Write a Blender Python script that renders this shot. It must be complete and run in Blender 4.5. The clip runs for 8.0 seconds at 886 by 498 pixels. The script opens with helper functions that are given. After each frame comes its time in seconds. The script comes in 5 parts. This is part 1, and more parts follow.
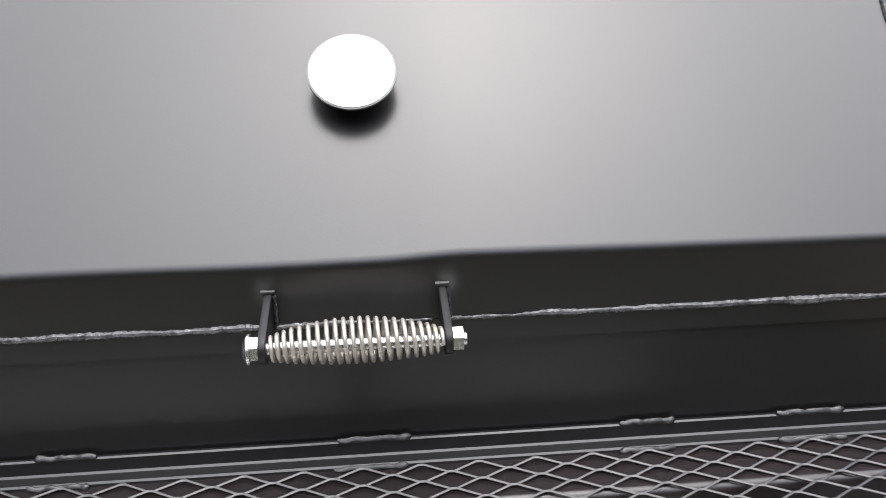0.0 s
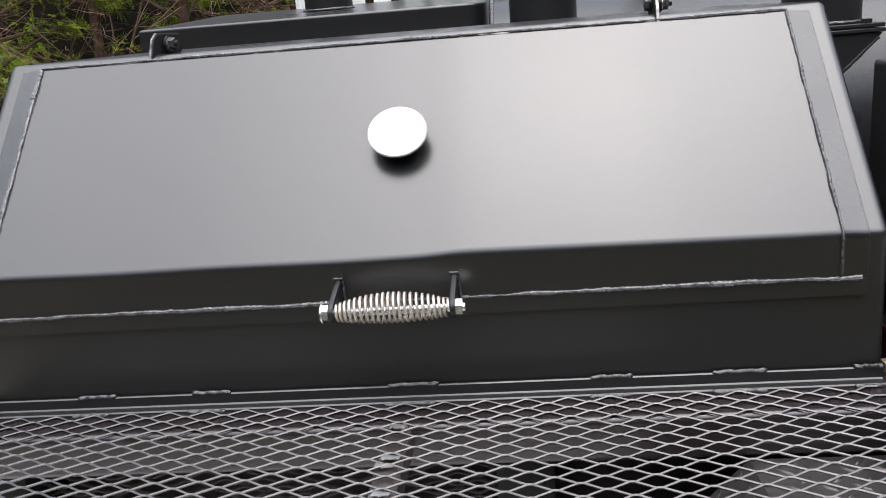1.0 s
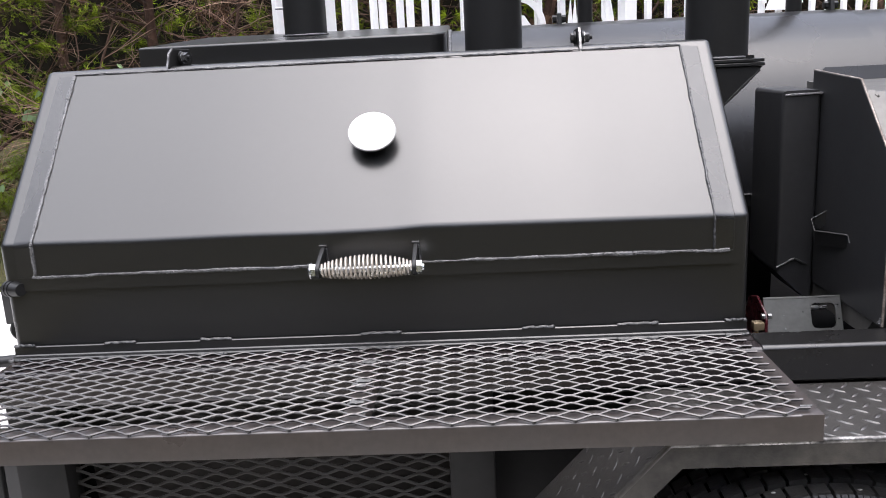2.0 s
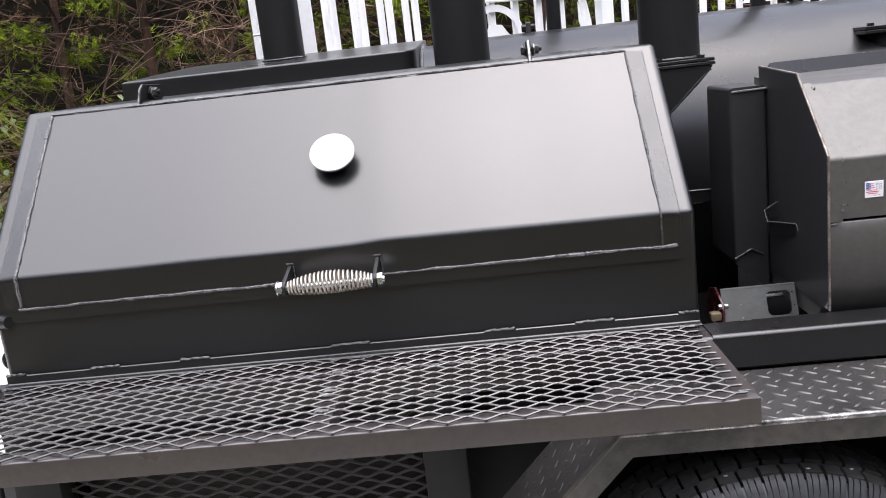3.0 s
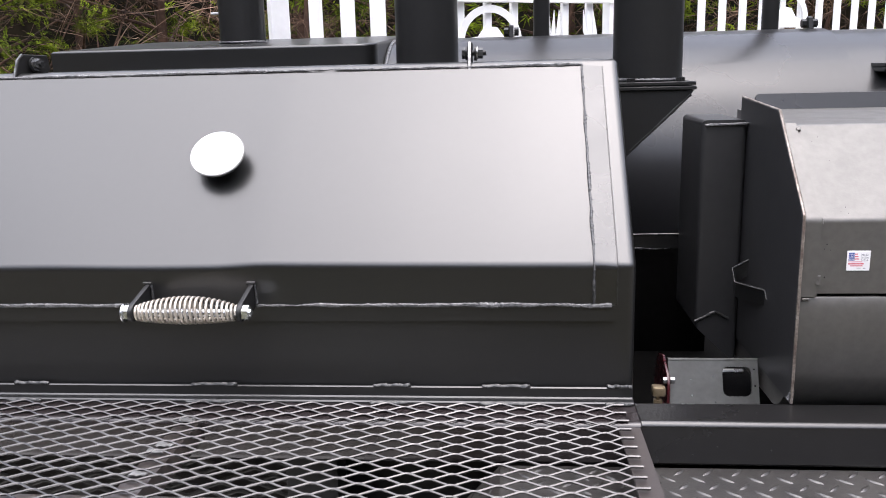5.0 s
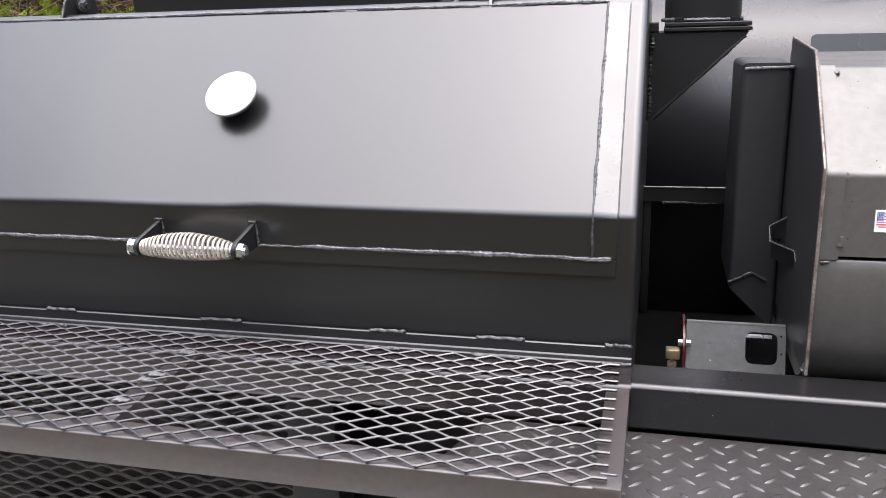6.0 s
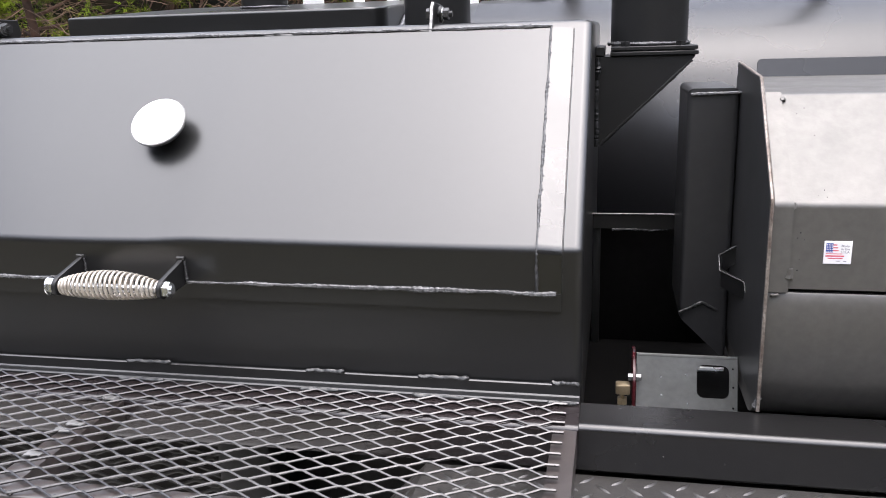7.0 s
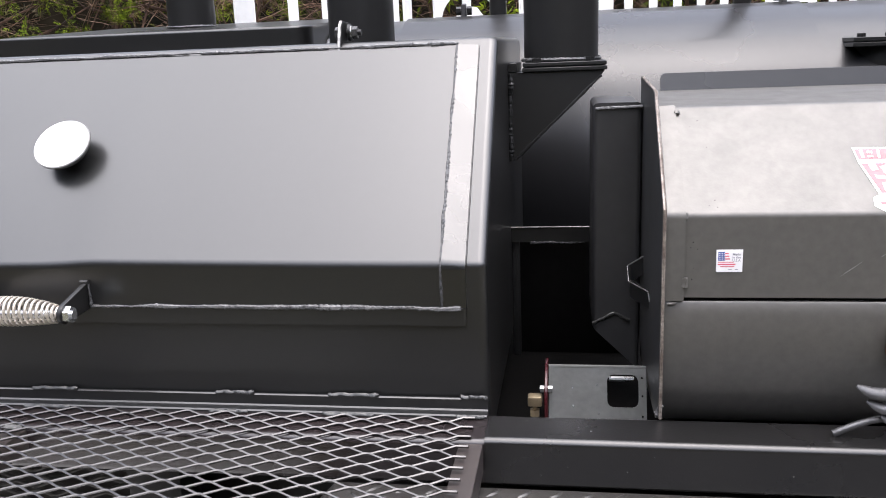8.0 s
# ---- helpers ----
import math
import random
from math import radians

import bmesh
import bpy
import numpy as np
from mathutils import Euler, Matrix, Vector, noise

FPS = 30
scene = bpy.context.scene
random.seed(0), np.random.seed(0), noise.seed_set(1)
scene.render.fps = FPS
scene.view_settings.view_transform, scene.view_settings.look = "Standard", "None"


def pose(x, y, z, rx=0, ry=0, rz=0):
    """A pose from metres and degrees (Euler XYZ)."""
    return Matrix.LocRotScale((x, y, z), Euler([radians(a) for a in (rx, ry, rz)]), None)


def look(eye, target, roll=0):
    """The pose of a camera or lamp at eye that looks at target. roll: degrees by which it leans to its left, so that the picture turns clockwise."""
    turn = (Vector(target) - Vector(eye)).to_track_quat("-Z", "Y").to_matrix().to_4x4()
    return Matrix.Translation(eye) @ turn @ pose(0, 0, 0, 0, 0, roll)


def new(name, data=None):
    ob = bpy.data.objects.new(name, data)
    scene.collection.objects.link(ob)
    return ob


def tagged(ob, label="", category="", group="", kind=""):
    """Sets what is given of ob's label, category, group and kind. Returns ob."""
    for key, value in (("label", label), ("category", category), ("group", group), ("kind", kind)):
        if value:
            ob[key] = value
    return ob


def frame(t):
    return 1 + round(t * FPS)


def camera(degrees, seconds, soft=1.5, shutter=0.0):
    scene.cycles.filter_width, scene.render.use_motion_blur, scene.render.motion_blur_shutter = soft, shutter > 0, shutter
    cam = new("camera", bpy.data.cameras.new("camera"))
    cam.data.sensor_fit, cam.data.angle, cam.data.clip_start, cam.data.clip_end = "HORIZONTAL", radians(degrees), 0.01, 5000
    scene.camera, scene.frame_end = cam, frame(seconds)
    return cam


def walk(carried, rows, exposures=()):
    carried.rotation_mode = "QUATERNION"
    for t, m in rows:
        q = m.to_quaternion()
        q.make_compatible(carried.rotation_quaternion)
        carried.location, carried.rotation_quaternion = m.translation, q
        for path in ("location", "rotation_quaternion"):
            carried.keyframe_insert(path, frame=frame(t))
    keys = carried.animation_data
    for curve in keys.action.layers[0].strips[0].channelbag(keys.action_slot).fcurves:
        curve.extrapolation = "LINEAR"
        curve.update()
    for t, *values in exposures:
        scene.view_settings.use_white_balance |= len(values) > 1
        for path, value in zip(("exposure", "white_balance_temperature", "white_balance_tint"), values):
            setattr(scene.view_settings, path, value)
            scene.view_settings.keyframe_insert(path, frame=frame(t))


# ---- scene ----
cam = camera(56.3, 8.0, soft=0.98)
EXPOSURE, SKY, SUN = 1.03, 0.26, 1.7
PATH = [
    (0, (0.021, -0.674, 1.288), (0.183, 1.201, 0.609), -0.9),
    (0.2, (0.036, -0.732, 1.299), (0.186, 1.171, 0.702), -2.0),
    (0.5, (0.089, -0.844, 1.314), (-0.026, 1.062, 0.721), -4.8),
    (0.7, (0.131, -0.924, 1.314), (-0.009, 0.978, 0.712), -2.4),
    (1, (0.166, -1.013, 1.319), (-0.025, 0.909, 0.798), -4.7),
    (1.2, (0.184, -1.074, 1.32), (-0.05, 0.86, 0.869), -5.1),
    (1.5, (0.162, -1.185, 1.297), (-0.022, 0.766, 0.898), -4.8),
    (1.7, (0.173, -1.249, 1.289), (-0.022, 0.682, 0.809), -4.5),
    (2, (0.176, -1.306, 1.306), (0.094, 0.639, 0.849), -2.9),
    (2.2, (0.182, -1.328, 1.315), (0.126, 0.621, 0.871), -2.7),
    (3.3, (0.305, -1.365, 1.318), (0.168, 0.582, 0.881), -7.3),
    (3.5, (0.322, -1.359, 1.315), (0.19, 0.581, 0.845), -6.4),
    (3.7, (0.356, -1.351, 1.299), (0.173, 0.585, 0.831), -5.6),
    (4, (0.4, -1.328, 1.283), (0.226, 0.589, 0.742), -5.2),
    (4.2, (0.416, -1.294, 1.285), (0.249, 0.636, 0.789), -3.9),
    (4.5, (0.42, -1.224, 1.306), (0.226, 0.719, 0.876), -1.8),
    (4.7, (0.415, -1.17, 1.309), (0.279, 0.781, 0.892), -1.6),
    (5.8, (0.599, -1.045, 1.289), (0.231, 0.853, 0.78), 0.1),
    (5.9, (0.609, -1.045, 1.293), (0.206, 0.845, 0.779), -0.1),
    (6, (0.628, -1.047, 1.286), (0.142, 0.817, 0.748), -1.7),
    (6.2, (0.638, -1.044, 1.286), (0.06, 0.795, 0.754), -1.0),
    (6.5, (0.65, -1.021, 1.281), (0.103, 0.82, 0.724), -0.6),
    (6.7, (0.642, -1.009, 1.286), (0.2, 0.87, 0.759), 0.1),
    (7, (0.644, -0.987, 1.293), (0.247, 0.908, 0.794), -1.7),
    (7.2, (0.638, -0.988, 1.291), (0.217, 0.9, 0.785), -2.0),
    (7.5, (0.651, -0.978, 1.29), (0.246, 0.917, 0.795), -1.7),
    (7.7, (0.661, -0.983, 1.298), (0.275, 0.92, 0.819), -2.0),
    (8, (0.711, -0.979, 1.292), (0.412, 0.943, 0.827), -2.3),
]
walk(cam, [(t, look(eye, target, roll)) for t, eye, target, roll in PATH],
     [(t, EXPOSURE + e, 6405 if 1.9 < t < 5 else 6450, tint) for t, e, tint in (
         (0, -0.12, 12), (0.5, -0.11, 12), (1.0, -0.02, 12.5), (1.5, -0.12, 15), (2.0, 0.06, 15), (3.5, 0.10, 16), (4.0, 0.27, 16), (4.5, 0.22, 16),
         (6.0, 0.42, 16), (7.0, 0.42, 15), (8, 0.36, 15))])

# ---------------------------------------------------------------- sky and sun
SUN_UP, SUN_ROUND = radians(79), radians(145)
world = bpy.data.worlds.new("sky")
scene.world = world
world.use_nodes = True
wn = world.node_tree.nodes
wl = world.node_tree.links
sky = wn.new("ShaderNodeTexSky")
sky.sky_type = "NISHITA"
sky.sun_disc = False
sky.sun_elevation, sky.sun_rotation = SUN_UP, SUN_ROUND
sky.air_density, sky.dust_density, sky.ozone_density = 1.0, 2.0, 1.0
pale = wn.new("ShaderNodeHueSaturation")
pale.inputs["Saturation"].default_value = 0.40
wl.new(sky.outputs[0], pale.inputs["Color"])
wl.new(pale.outputs[0], wn["Background"].inputs["Color"])
wn["Background"].inputs["Strength"].default_value = SKY

sun = new("sun", bpy.data.lights.new("sun", "SUN"))
sun.data.energy, sun.data.angle, sun.data.color = SUN, radians(84), (1.0, 0.98, 0.93)
sun.matrix_world = look((0.1, -1.4, 9.0), (0.0, 0.0, 0.0))


# ---------------------------------------------------------------- materials
def material(name, color, rough=0.5, metal=0.0, spec=0.5, grain=0.1, grain_size=40.0, stain=0.15, stain_size=3.0,
             bump=0.1, bump_size=200.0, rough_var=0.1, tint=None, per_object=0.0, per_island=0.0):
    """A painted, metal, stone or wood surface: colour varied by stains and grain, uneven gloss, fine relief."""
    m = bpy.data.materials.new(name)
    m.use_nodes = True
    n, l = m.node_tree.nodes, m.node_tree.links
    b = n["Principled BSDF"]
    co = n.new("ShaderNodeTexCoord")
    big, small, fine = (n.new("ShaderNodeTexNoise") for _ in range(3))
    for tex, size, detail in ((big, stain_size, 5), (small, grain_size, 4), (fine, bump_size, 3)):
        tex.inputs["Scale"].default_value, tex.inputs["Detail"].default_value = size, detail
        l.new(co.outputs["Object"], tex.inputs["Vector"])
    base = n.new("ShaderNodeMix")
    base.data_type = "RGBA"
    other = tint or tuple(c * (1 - stain) for c in color)
    base.inputs["A"].default_value, base.inputs["B"].default_value = (*color, 1), (*other, 1)
    ramp = n.new("ShaderNodeMapRange")
    ramp.inputs["From Min"].default_value, ramp.inputs["From Max"].default_value = 0.35, 0.68
    l.new(big.outputs["Fac"], ramp.inputs["Value"])
    l.new(ramp.outputs[0], base.inputs["Factor"])
    val = n.new("ShaderNodeMapRange")
    val.inputs["From Min"].default_value, val.inputs["From Max"].default_value = 0.25, 0.75
    val.inputs["To Min"].default_value, val.inputs["To Max"].default_value = 1 - grain, 1 + grain
    l.new(small.outputs["Fac"], val.inputs["Value"])
    hsv = n.new("ShaderNodeHueSaturation")
    l.new(base.outputs["Result"], hsv.inputs["Color"])
    last = val.outputs[0]
    for amount, node, out in ((per_object, "ShaderNodeObjectInfo", "Random"), (per_island, "ShaderNodeNewGeometry", "Random Per Island")):
        if amount:
            rnd, span, mul = n.new(node), n.new("ShaderNodeMapRange"), n.new("ShaderNodeMath")
            span.inputs["To Min"].default_value, span.inputs["To Max"].default_value = 1 - amount, 1 + amount
            l.new(rnd.outputs[out], span.inputs["Value"])
            mul.operation = "MULTIPLY"
            l.new(last, mul.inputs[0])
            l.new(span.outputs[0], mul.inputs[1])
            last = mul.outputs[0]
    l.new(last, hsv.inputs["Value"])
    l.new(hsv.outputs[0], b.inputs["Base Color"])
    gloss = n.new("ShaderNodeMapRange")
    gloss.inputs["From Min"].default_value, gloss.inputs["From Max"].default_value = 0.3, 0.7
    gloss.inputs["To Min"].default_value, gloss.inputs["To Max"].default_value = max(0.03, rough - rough_var), min(1, rough + rough_var)
    l.new(big.outputs["Fac"], gloss.inputs["Value"])
    l.new(gloss.outputs[0], b.inputs["Roughness"])
    b.inputs["Metallic"].default_value = metal
    b.inputs["Specular IOR Level"].default_value = spec
    if bump:
        bp = n.new("ShaderNodeBump")
        bp.inputs["Strength"].default_value, bp.inputs["Distance"].default_value = bump, 0.002
        l.new(fine.outputs["Fac"], bp.inputs["Height"])
        l.new(bp.outputs[0], b.inputs["Normal"])
    return m


EDGE = material("uneven_black_paint", (0.011, 0.011, 0.011), 0.27, 0, 0.85, 0.1, 60, 0.2, 6, 0.35, 22, 0.07)
BLACK = material("satin_black_paint", (0.011, 0.011, 0.011), 0.30, 0, 0.85, 0.08, 90, 0.2, 2.2, 0.025, 500, 0.03)
RAIL = material("rail_black_paint", (0.011, 0.0105, 0.0105), 0.28, 0, 0.7, 0.15, 60, 0.3, 5, 0.06, 350, 0.05)
DUCT = material("dull_duct_paint", (0.027, 0.027, 0.028), 0.40, 0, 0.55, 0.12, 60, 0.25, 3, 0.05, 300, 0.06)
PIPE_BLACK = material("pipe_black_paint", (0.014, 0.014, 0.014), 0.40, 0, 0.4, 0.1, 60, 0.25, 3, 0.05, 300, 0.06)
TANK_PAINT = material("tank_black_paint", (0.015, 0.015, 0.016), 0.29, 0, 0.49, 0.1, 60, 0.2, 2, 0.03, 300, 0.04)
RAW = material("mill_steel", (0.115, 0.110, 0.103), 0.41, 0.37, 0.55, 0.10, 90, 0.2, 24, 0.06, 350, 0.05, tint=(0.107, 0.103, 0.096))
CUT = material("ground_cut_edge", (0.30, 0.265, 0.235), 0.45, 0.5, 0.5, 0.4, 250, 0.5, 40, 0.3, 400, 0.12, tint=(0.13, 0.10, 0.085))
# pale and dark flecks put the welds' sparkle into the colour
WELD = material("sparkle_weld_paint", (0.190, 0.190, 0.192), 0.28, 0.25, 0.6, 0.35, 500, 0.4, 190, 0.45, 700, 0.08, tint=(0.030, 0.030, 0.031))
TACK = material("painted_tack_weld", (0.034, 0.034, 0.033), 0.32, 0.15, 0.7, 0.25, 300, 0.3, 90, 0.15, 500, 0.08)
WELD_DARK = material("dark_painted_weld", (0.085, 0.085, 0.088), 0.2, 0.3, 0.8, 0.4, 700, 0.5, 200, 0.6, 900, 0.08, tint=(0.012, 0.012, 0.012))
LIP = material("dusty_fender_paint", (0.046, 0.041, 0.034), 0.42, 0, 0.5, 0.5, 60, 0.4, 9, 0.3, 250, 0.14, tint=(0.022, 0.020, 0.017))
SHELF = material("shelf_black_paint", (0.050, 0.0415, 0.0385), 0.33, 0, 0.9, 0.15, 120, 0.25, 6, 0.08, 500, 0.08)
UNDER = material("brown_black_tube_paint", (0.021, 0.0160, 0.0164), 0.27, 0, 0.66, 0.15, 80, 0.3, 5, 0.06, 350, 0.06)
GREY_METAL = material("grey_metal_paint", (0.10, 0.10, 0.10), 0.30, 0.5, 0.7, 0.4, 120, 0.5, 30, 0.4, 300, 0.1)
# scuffed steel of the fender edge, and the painted highlight of the hinge edges
SCUFF_GLINT = material("scuff_and_glint_steel", (0.34, 0.33, 0.32), 0.32, 0.7, 0.6, 0.4, 120, 0.5, 45, 0.4, 300, 0.1, tint=(0.030, 0.029, 0.028))
MESH = material("mesh_gloss_paint", (0.071, 0.069, 0.069), 0.175, 0.62, 1.0, 0.15, 160, 0.25, 12, 0.05, 500, 0.05)
# near-black: the shade of gaps, grooves and undersides is put into this colour
SHADE_BLACK = material("near_black_shade_paint", (0.0035, 0.0033, 0.0032), 0.9, 0, 0.06, 0.3, 60, 0.4, 5, 0.2, 200, 0.1)
ZINC = material("zinc_plate", (0.72, 0.74, 0.75), 0.22, 0.9, 0.5, 0.08, 200, 0.15, 60, 0.05, 700, 0.08)
SPRING = material("nickel_spring_wire", (0.58, 0.545, 0.49), 0.30, 0.55, 0.5, 0.06, 200, 0.2, 80, 0.04, 700, 0.06, tint=(0.46, 0.40, 0.33))
GALV = material("galvanised_sheet", (0.185, 0.187, 0.183), 0.42, 0.35, 0.5, 0.14, 150, 0.3, 24, 0.05, 500, 0.1, tint=(0.135, 0.132, 0.129))
SHEET = material("grey_bracket_sheet", (0.122, 0.123, 0.117), 0.40, 0.35, 0.5, 0.12, 120, 0.25, 16, 0.05, 500, 0.1, tint=(0.085, 0.086, 0.080))
BRASS = material("brass", (0.42, 0.33, 0.21), 0.38, 0.75, 0.5, 0.1, 150, 0.25, 50, 0.05, 500, 0.1)
RED = material("dark_red_paint", (0.055, 0.008, 0.011), 0.3, 0, 0.5, 0.1, 100, 0.3, 50, 0.02, 400)
# one rubber in a lighter tread and a darker shoulder copy, evening their light
RUBBER = material("tyre_rubber", (0.038, 0.037, 0.036), 0.42, 0, 0.7, 0.3, 80, 0.4, 9, 0.35, 260, 0.12, tint=(0.055, 0.052, 0.048))
SHOULDER = material("tyre_shoulder_rubber", (0.026, 0.0268, 0.030), 0.50, 0, 0.5, 0.3, 80, 0.4, 9, 0.2, 300, 0.1, tint=(0.030, 0.030, 0.032))
# the sidewall's bluish sheen is put into its base colour
SIDEWALL = material("tyre_sidewall", (0.036, 0.041, 0.049), 0.36, 0, 0.7, 0.15, 60, 0.35, 6, 0.08, 300, 0.08)
RIM = material("wheel_paint", (0.35, 0.35, 0.36), 0.35, 0.4, 0.5)
TREAD = material("tread_plate_paint", (0.027, 0.0260, 0.0252), 0.34, 0.08, 0.85, 0.3, 140, 0.35, 8, 0.2, 400, 0.1, tint=(0.040, 0.037, 0.034))
IRON = material("dark_forged_steel", (0.105, 0.105, 0.108), 0.42, 0.6, 0.5, 0.2, 200, 0.35, 40, 0.1, 500, 0.1)
POST = material("dull_post_paint", (0.012, 0.0115, 0.011), 0.5, 0, 0.28, 0.15, 60, 0.3, 4, 0.08, 300, 0.08)
RACK = material("rack_mesh_paint", (0.019, 0.0170, 0.0145), 0.42, 0, 0.4, 0.2, 90, 0.3, 5, 0.1, 300, 0.08)
SOOT = material("brown_black_sheet", (0.020, 0.017, 0.015), 0.7, 0, 0.2, 0.3, 30, 0.4, 4, 0.1, 200, 0.1)
WHITE = material("white_fence_paint", (0.93, 0.93, 0.92), 0.4, 0, 0.5, 0.03, 60, 0.1, 4, 0.05, 200)
DIAL = material("white_dial", (0.86, 0.85, 0.85), 0.35, 0, 0.5, 0.02, 50, 0.03, 20, 0.0)
PINK = material("faded_red_print", (0.42, 0.125, 0.140), 0.4, 0, 0.5, 0.1, 400, 0.2, 90, 0.0)
DIAL_INK = material("faded_dial_print", (0.50, 0.36, 0.36), 0.4, 0, 0.5, 0.2, 90, 0.3, 60, 0.0, tint=(0.66, 0.58, 0.58))
INK_RED = material("red_print", (0.62, 0.12, 0.16), 0.4, 0, 0.5, 0.1, 400, 0.1, 90, 0.0)
INK_BLUE = material("blue_print", (0.05, 0.09, 0.32), 0.4, 0, 0.5, 0.1, 400, 0.1, 90, 0.0)
INK_GREY = material("grey_print", (0.28, 0.28, 0.32), 0.4, 0, 0.5, 0.1, 400, 0.1, 90, 0.0)
STICKER = material("white_vinyl", (0.80, 0.79, 0.80), 0.35, 0, 0.5, 0.02, 50, 0.04, 20, 0.0)
STEEL = material("bare_steel", (0.45, 0.45, 0.45), 0.32, 0.85, 0.5, 0.15, 200, 0.25, 30, 0.08, 500, 0.1)
RUST = material("rusty_steel", (0.19, 0.10, 0.055), 0.75, 0.2, 0.3, 0.3, 200, 0.5, 40, 0.4, 500)
CONCRETE = material("concrete_slab", (0.58, 0.57, 0.55), 0.8, 0, 0.3, 0.08, 30, 0.15, 1.2, 0.3, 120)
GRASS = material("rough_grass_soil", (0.042, 0.045, 0.020), 0.95, 0, 0.1, 0.45, 25, 0.5, 0.6, 0.8, 60, tint=(0.07, 0.055, 0.032))
BLADE = material("grass_blade", (0.085, 0.115, 0.03), 0.7, 0, 0.2, 0.2, 30, 0.4, 2, 0.0, per_island=0.4, tint=(0.15, 0.13, 0.05))
BARK = material("bark", (0.078, 0.043, 0.028), 0.9, 0, 0.2, 0.35, 30, 0.4, 4, 0.7, 60, per_object=0.3, tint=(0.022, 0.015, 0.012))
TWIG = material("bare_twig", (0.215, 0.145, 0.104), 0.85, 0, 0.2, 0.3, 30, 0.5, 2, 0.2, 100, per_island=0.75, tint=(0.052, 0.024, 0.015))
CEDAR = material("cedar_foliage", (0.165, 0.222, 0.011), 0.8, 0, 0.05, 0.2, 20, 0.4, 2.2, 0.0, per_island=0.4, tint=(0.018, 0.031, 0.006))
DRY = material("brown_foliage", (0.082, 0.040, 0.020), 0.8, 0, 0.2, 0.2, 20, 0.4, 1.6, 0.0, per_island=0.45, tint=(0.022, 0.024, 0.008))
VINE = material("vine_leaf", (0.13, 0.20, 0.085), 0.5, 0, 0.4, 0.15, 60, 0.3, 8, 0.0, per_island=0.3)
# the deep shade between far trees is put into this near-black
WOODS = material("shaded_far_woods", (0.005, 0.005, 0.0035), 0.95, 0, 0.05, 0.5, 3.0, 0.5, 0.9, 0.0, tint=(0.012, 0.0095, 0.006))


# ---------------------------------------------------------------- helpers for meshes
def thing(name, at, label, category, group="", kind=""):
    """An empty at a thing's base, which carries its parts."""
    ob = new(name)
    ob.location = at
    ob.empty_display_size = 0.05
    return tagged(ob, label, category, group, kind)


def finish(bm, name, mat, smooth=40):
    bmesh.ops.recalc_face_normals(bm, faces=bm.faces)
    me = bpy.data.meshes.new(name)
    bm.to_mesh(me)
    bm.free()
    me.materials.append(mat)
    if smooth:
        for p in me.polygons:
            p.use_smooth = True
        me.set_sharp_from_angle(angle=radians(smooth))
    return me


def base_of(ob):
    """A parent's place in the world (parts are only moved, never turned)."""
    place = Vector()
    while ob:
        place += ob.location
        ob = ob.parent
    return place


def part(name, bm, mat, parent, label="", smooth=40, weighted=False, kind=""):
    """Links a bmesh, given in world coordinates, as one mesh object under a thing or a part."""
    at = base_of(parent) if parent else Vector()
    bmesh.ops.translate(bm, verts=bm.verts, vec=-at)
    ob = new(name, finish(bm, name, mat, smooth))
    ob.parent = parent
    if weighted:
        w = ob.modifiers.new("even_normals", "WEIGHTED_NORMAL")
        w.keep_sharp = True
    return tagged(ob, label, kind=kind)


def solid(name, bm, mat, label, category, group="", kind="", smooth=40, weighted=False):
    """A thing that is one mesh."""
    ob = new(name, finish(bm, name, mat, smooth))
    if weighted:
        w = ob.modifiers.new("even_normals", "WEIGHTED_NORMAL")
        w.keep_sharp = True
    return tagged(ob, label, category, group, kind)


def box(bm, x0, x1, y0, y1, z0, z1, r=0.0, seg=2):
    """A box, with its edges rounded by r."""
    made = bmesh.ops.create_cube(bm, size=1.0, matrix=Matrix.Translation(((x0 + x1) / 2, (y0 + y1) / 2, (z0 + z1) / 2))
                                 @ Matrix.Diagonal((abs(x1 - x0), abs(y1 - y0), abs(z1 - z0), 1)))
    if r:
        edges = {e for v in made["verts"] for e in v.link_edges}
        bmesh.ops.bevel(bm, geom=list(edges), offset=r, segments=seg, affect="EDGES", profile=0.5)
    return bm


def rod(bm, a, b, r0, r1=None, seg=16, caps=True):
    """A straight round bar from a to b."""
    a, b = Vector(a), Vector(b)
    turn = (b - a).to_track_quat("Z", "Y").to_matrix().to_4x4()
    bmesh.ops.create_cone(bm, cap_ends=caps, segments=seg, radius1=r0, radius2=r0 if r1 is None else r1, depth=(b - a).length,
                          matrix=Matrix.Translation((a + b) / 2) @ turn)
    return bm


def sweep(bm, path, radius, seg=8, closed_ends=True, flat=1.0):
    """A round bar along a path; radius is a number or a function of the index."""
    rings = []
    up = None
    for i, p in enumerate(path):
        p = Vector(p)
        d = (Vector(path[min(i + 1, len(path) - 1)]) - Vector(path[max(i - 1, 0)])).normalized()
        if up is None:
            up = d.orthogonal().normalized()
        up = (up - d * up.dot(d)).normalized()
        side = d.cross(up)
        r = radius(i) if callable(radius) else radius
        rings.append([bm.verts.new(p + (up * math.cos(a) + side * math.sin(a) * flat) * r)
                      for a in (2 * math.pi * k / seg for k in range(seg))])
    for r0, r1 in zip(rings, rings[1:]):
        for k in range(seg):
            bm.faces.new((r0[k], r0[(k + 1) % seg], r1[(k + 1) % seg], r1[k]))
    if closed_ends:
        bm.faces.new(rings[0][::-1])
        bm.faces.new(rings[-1])
    return bm


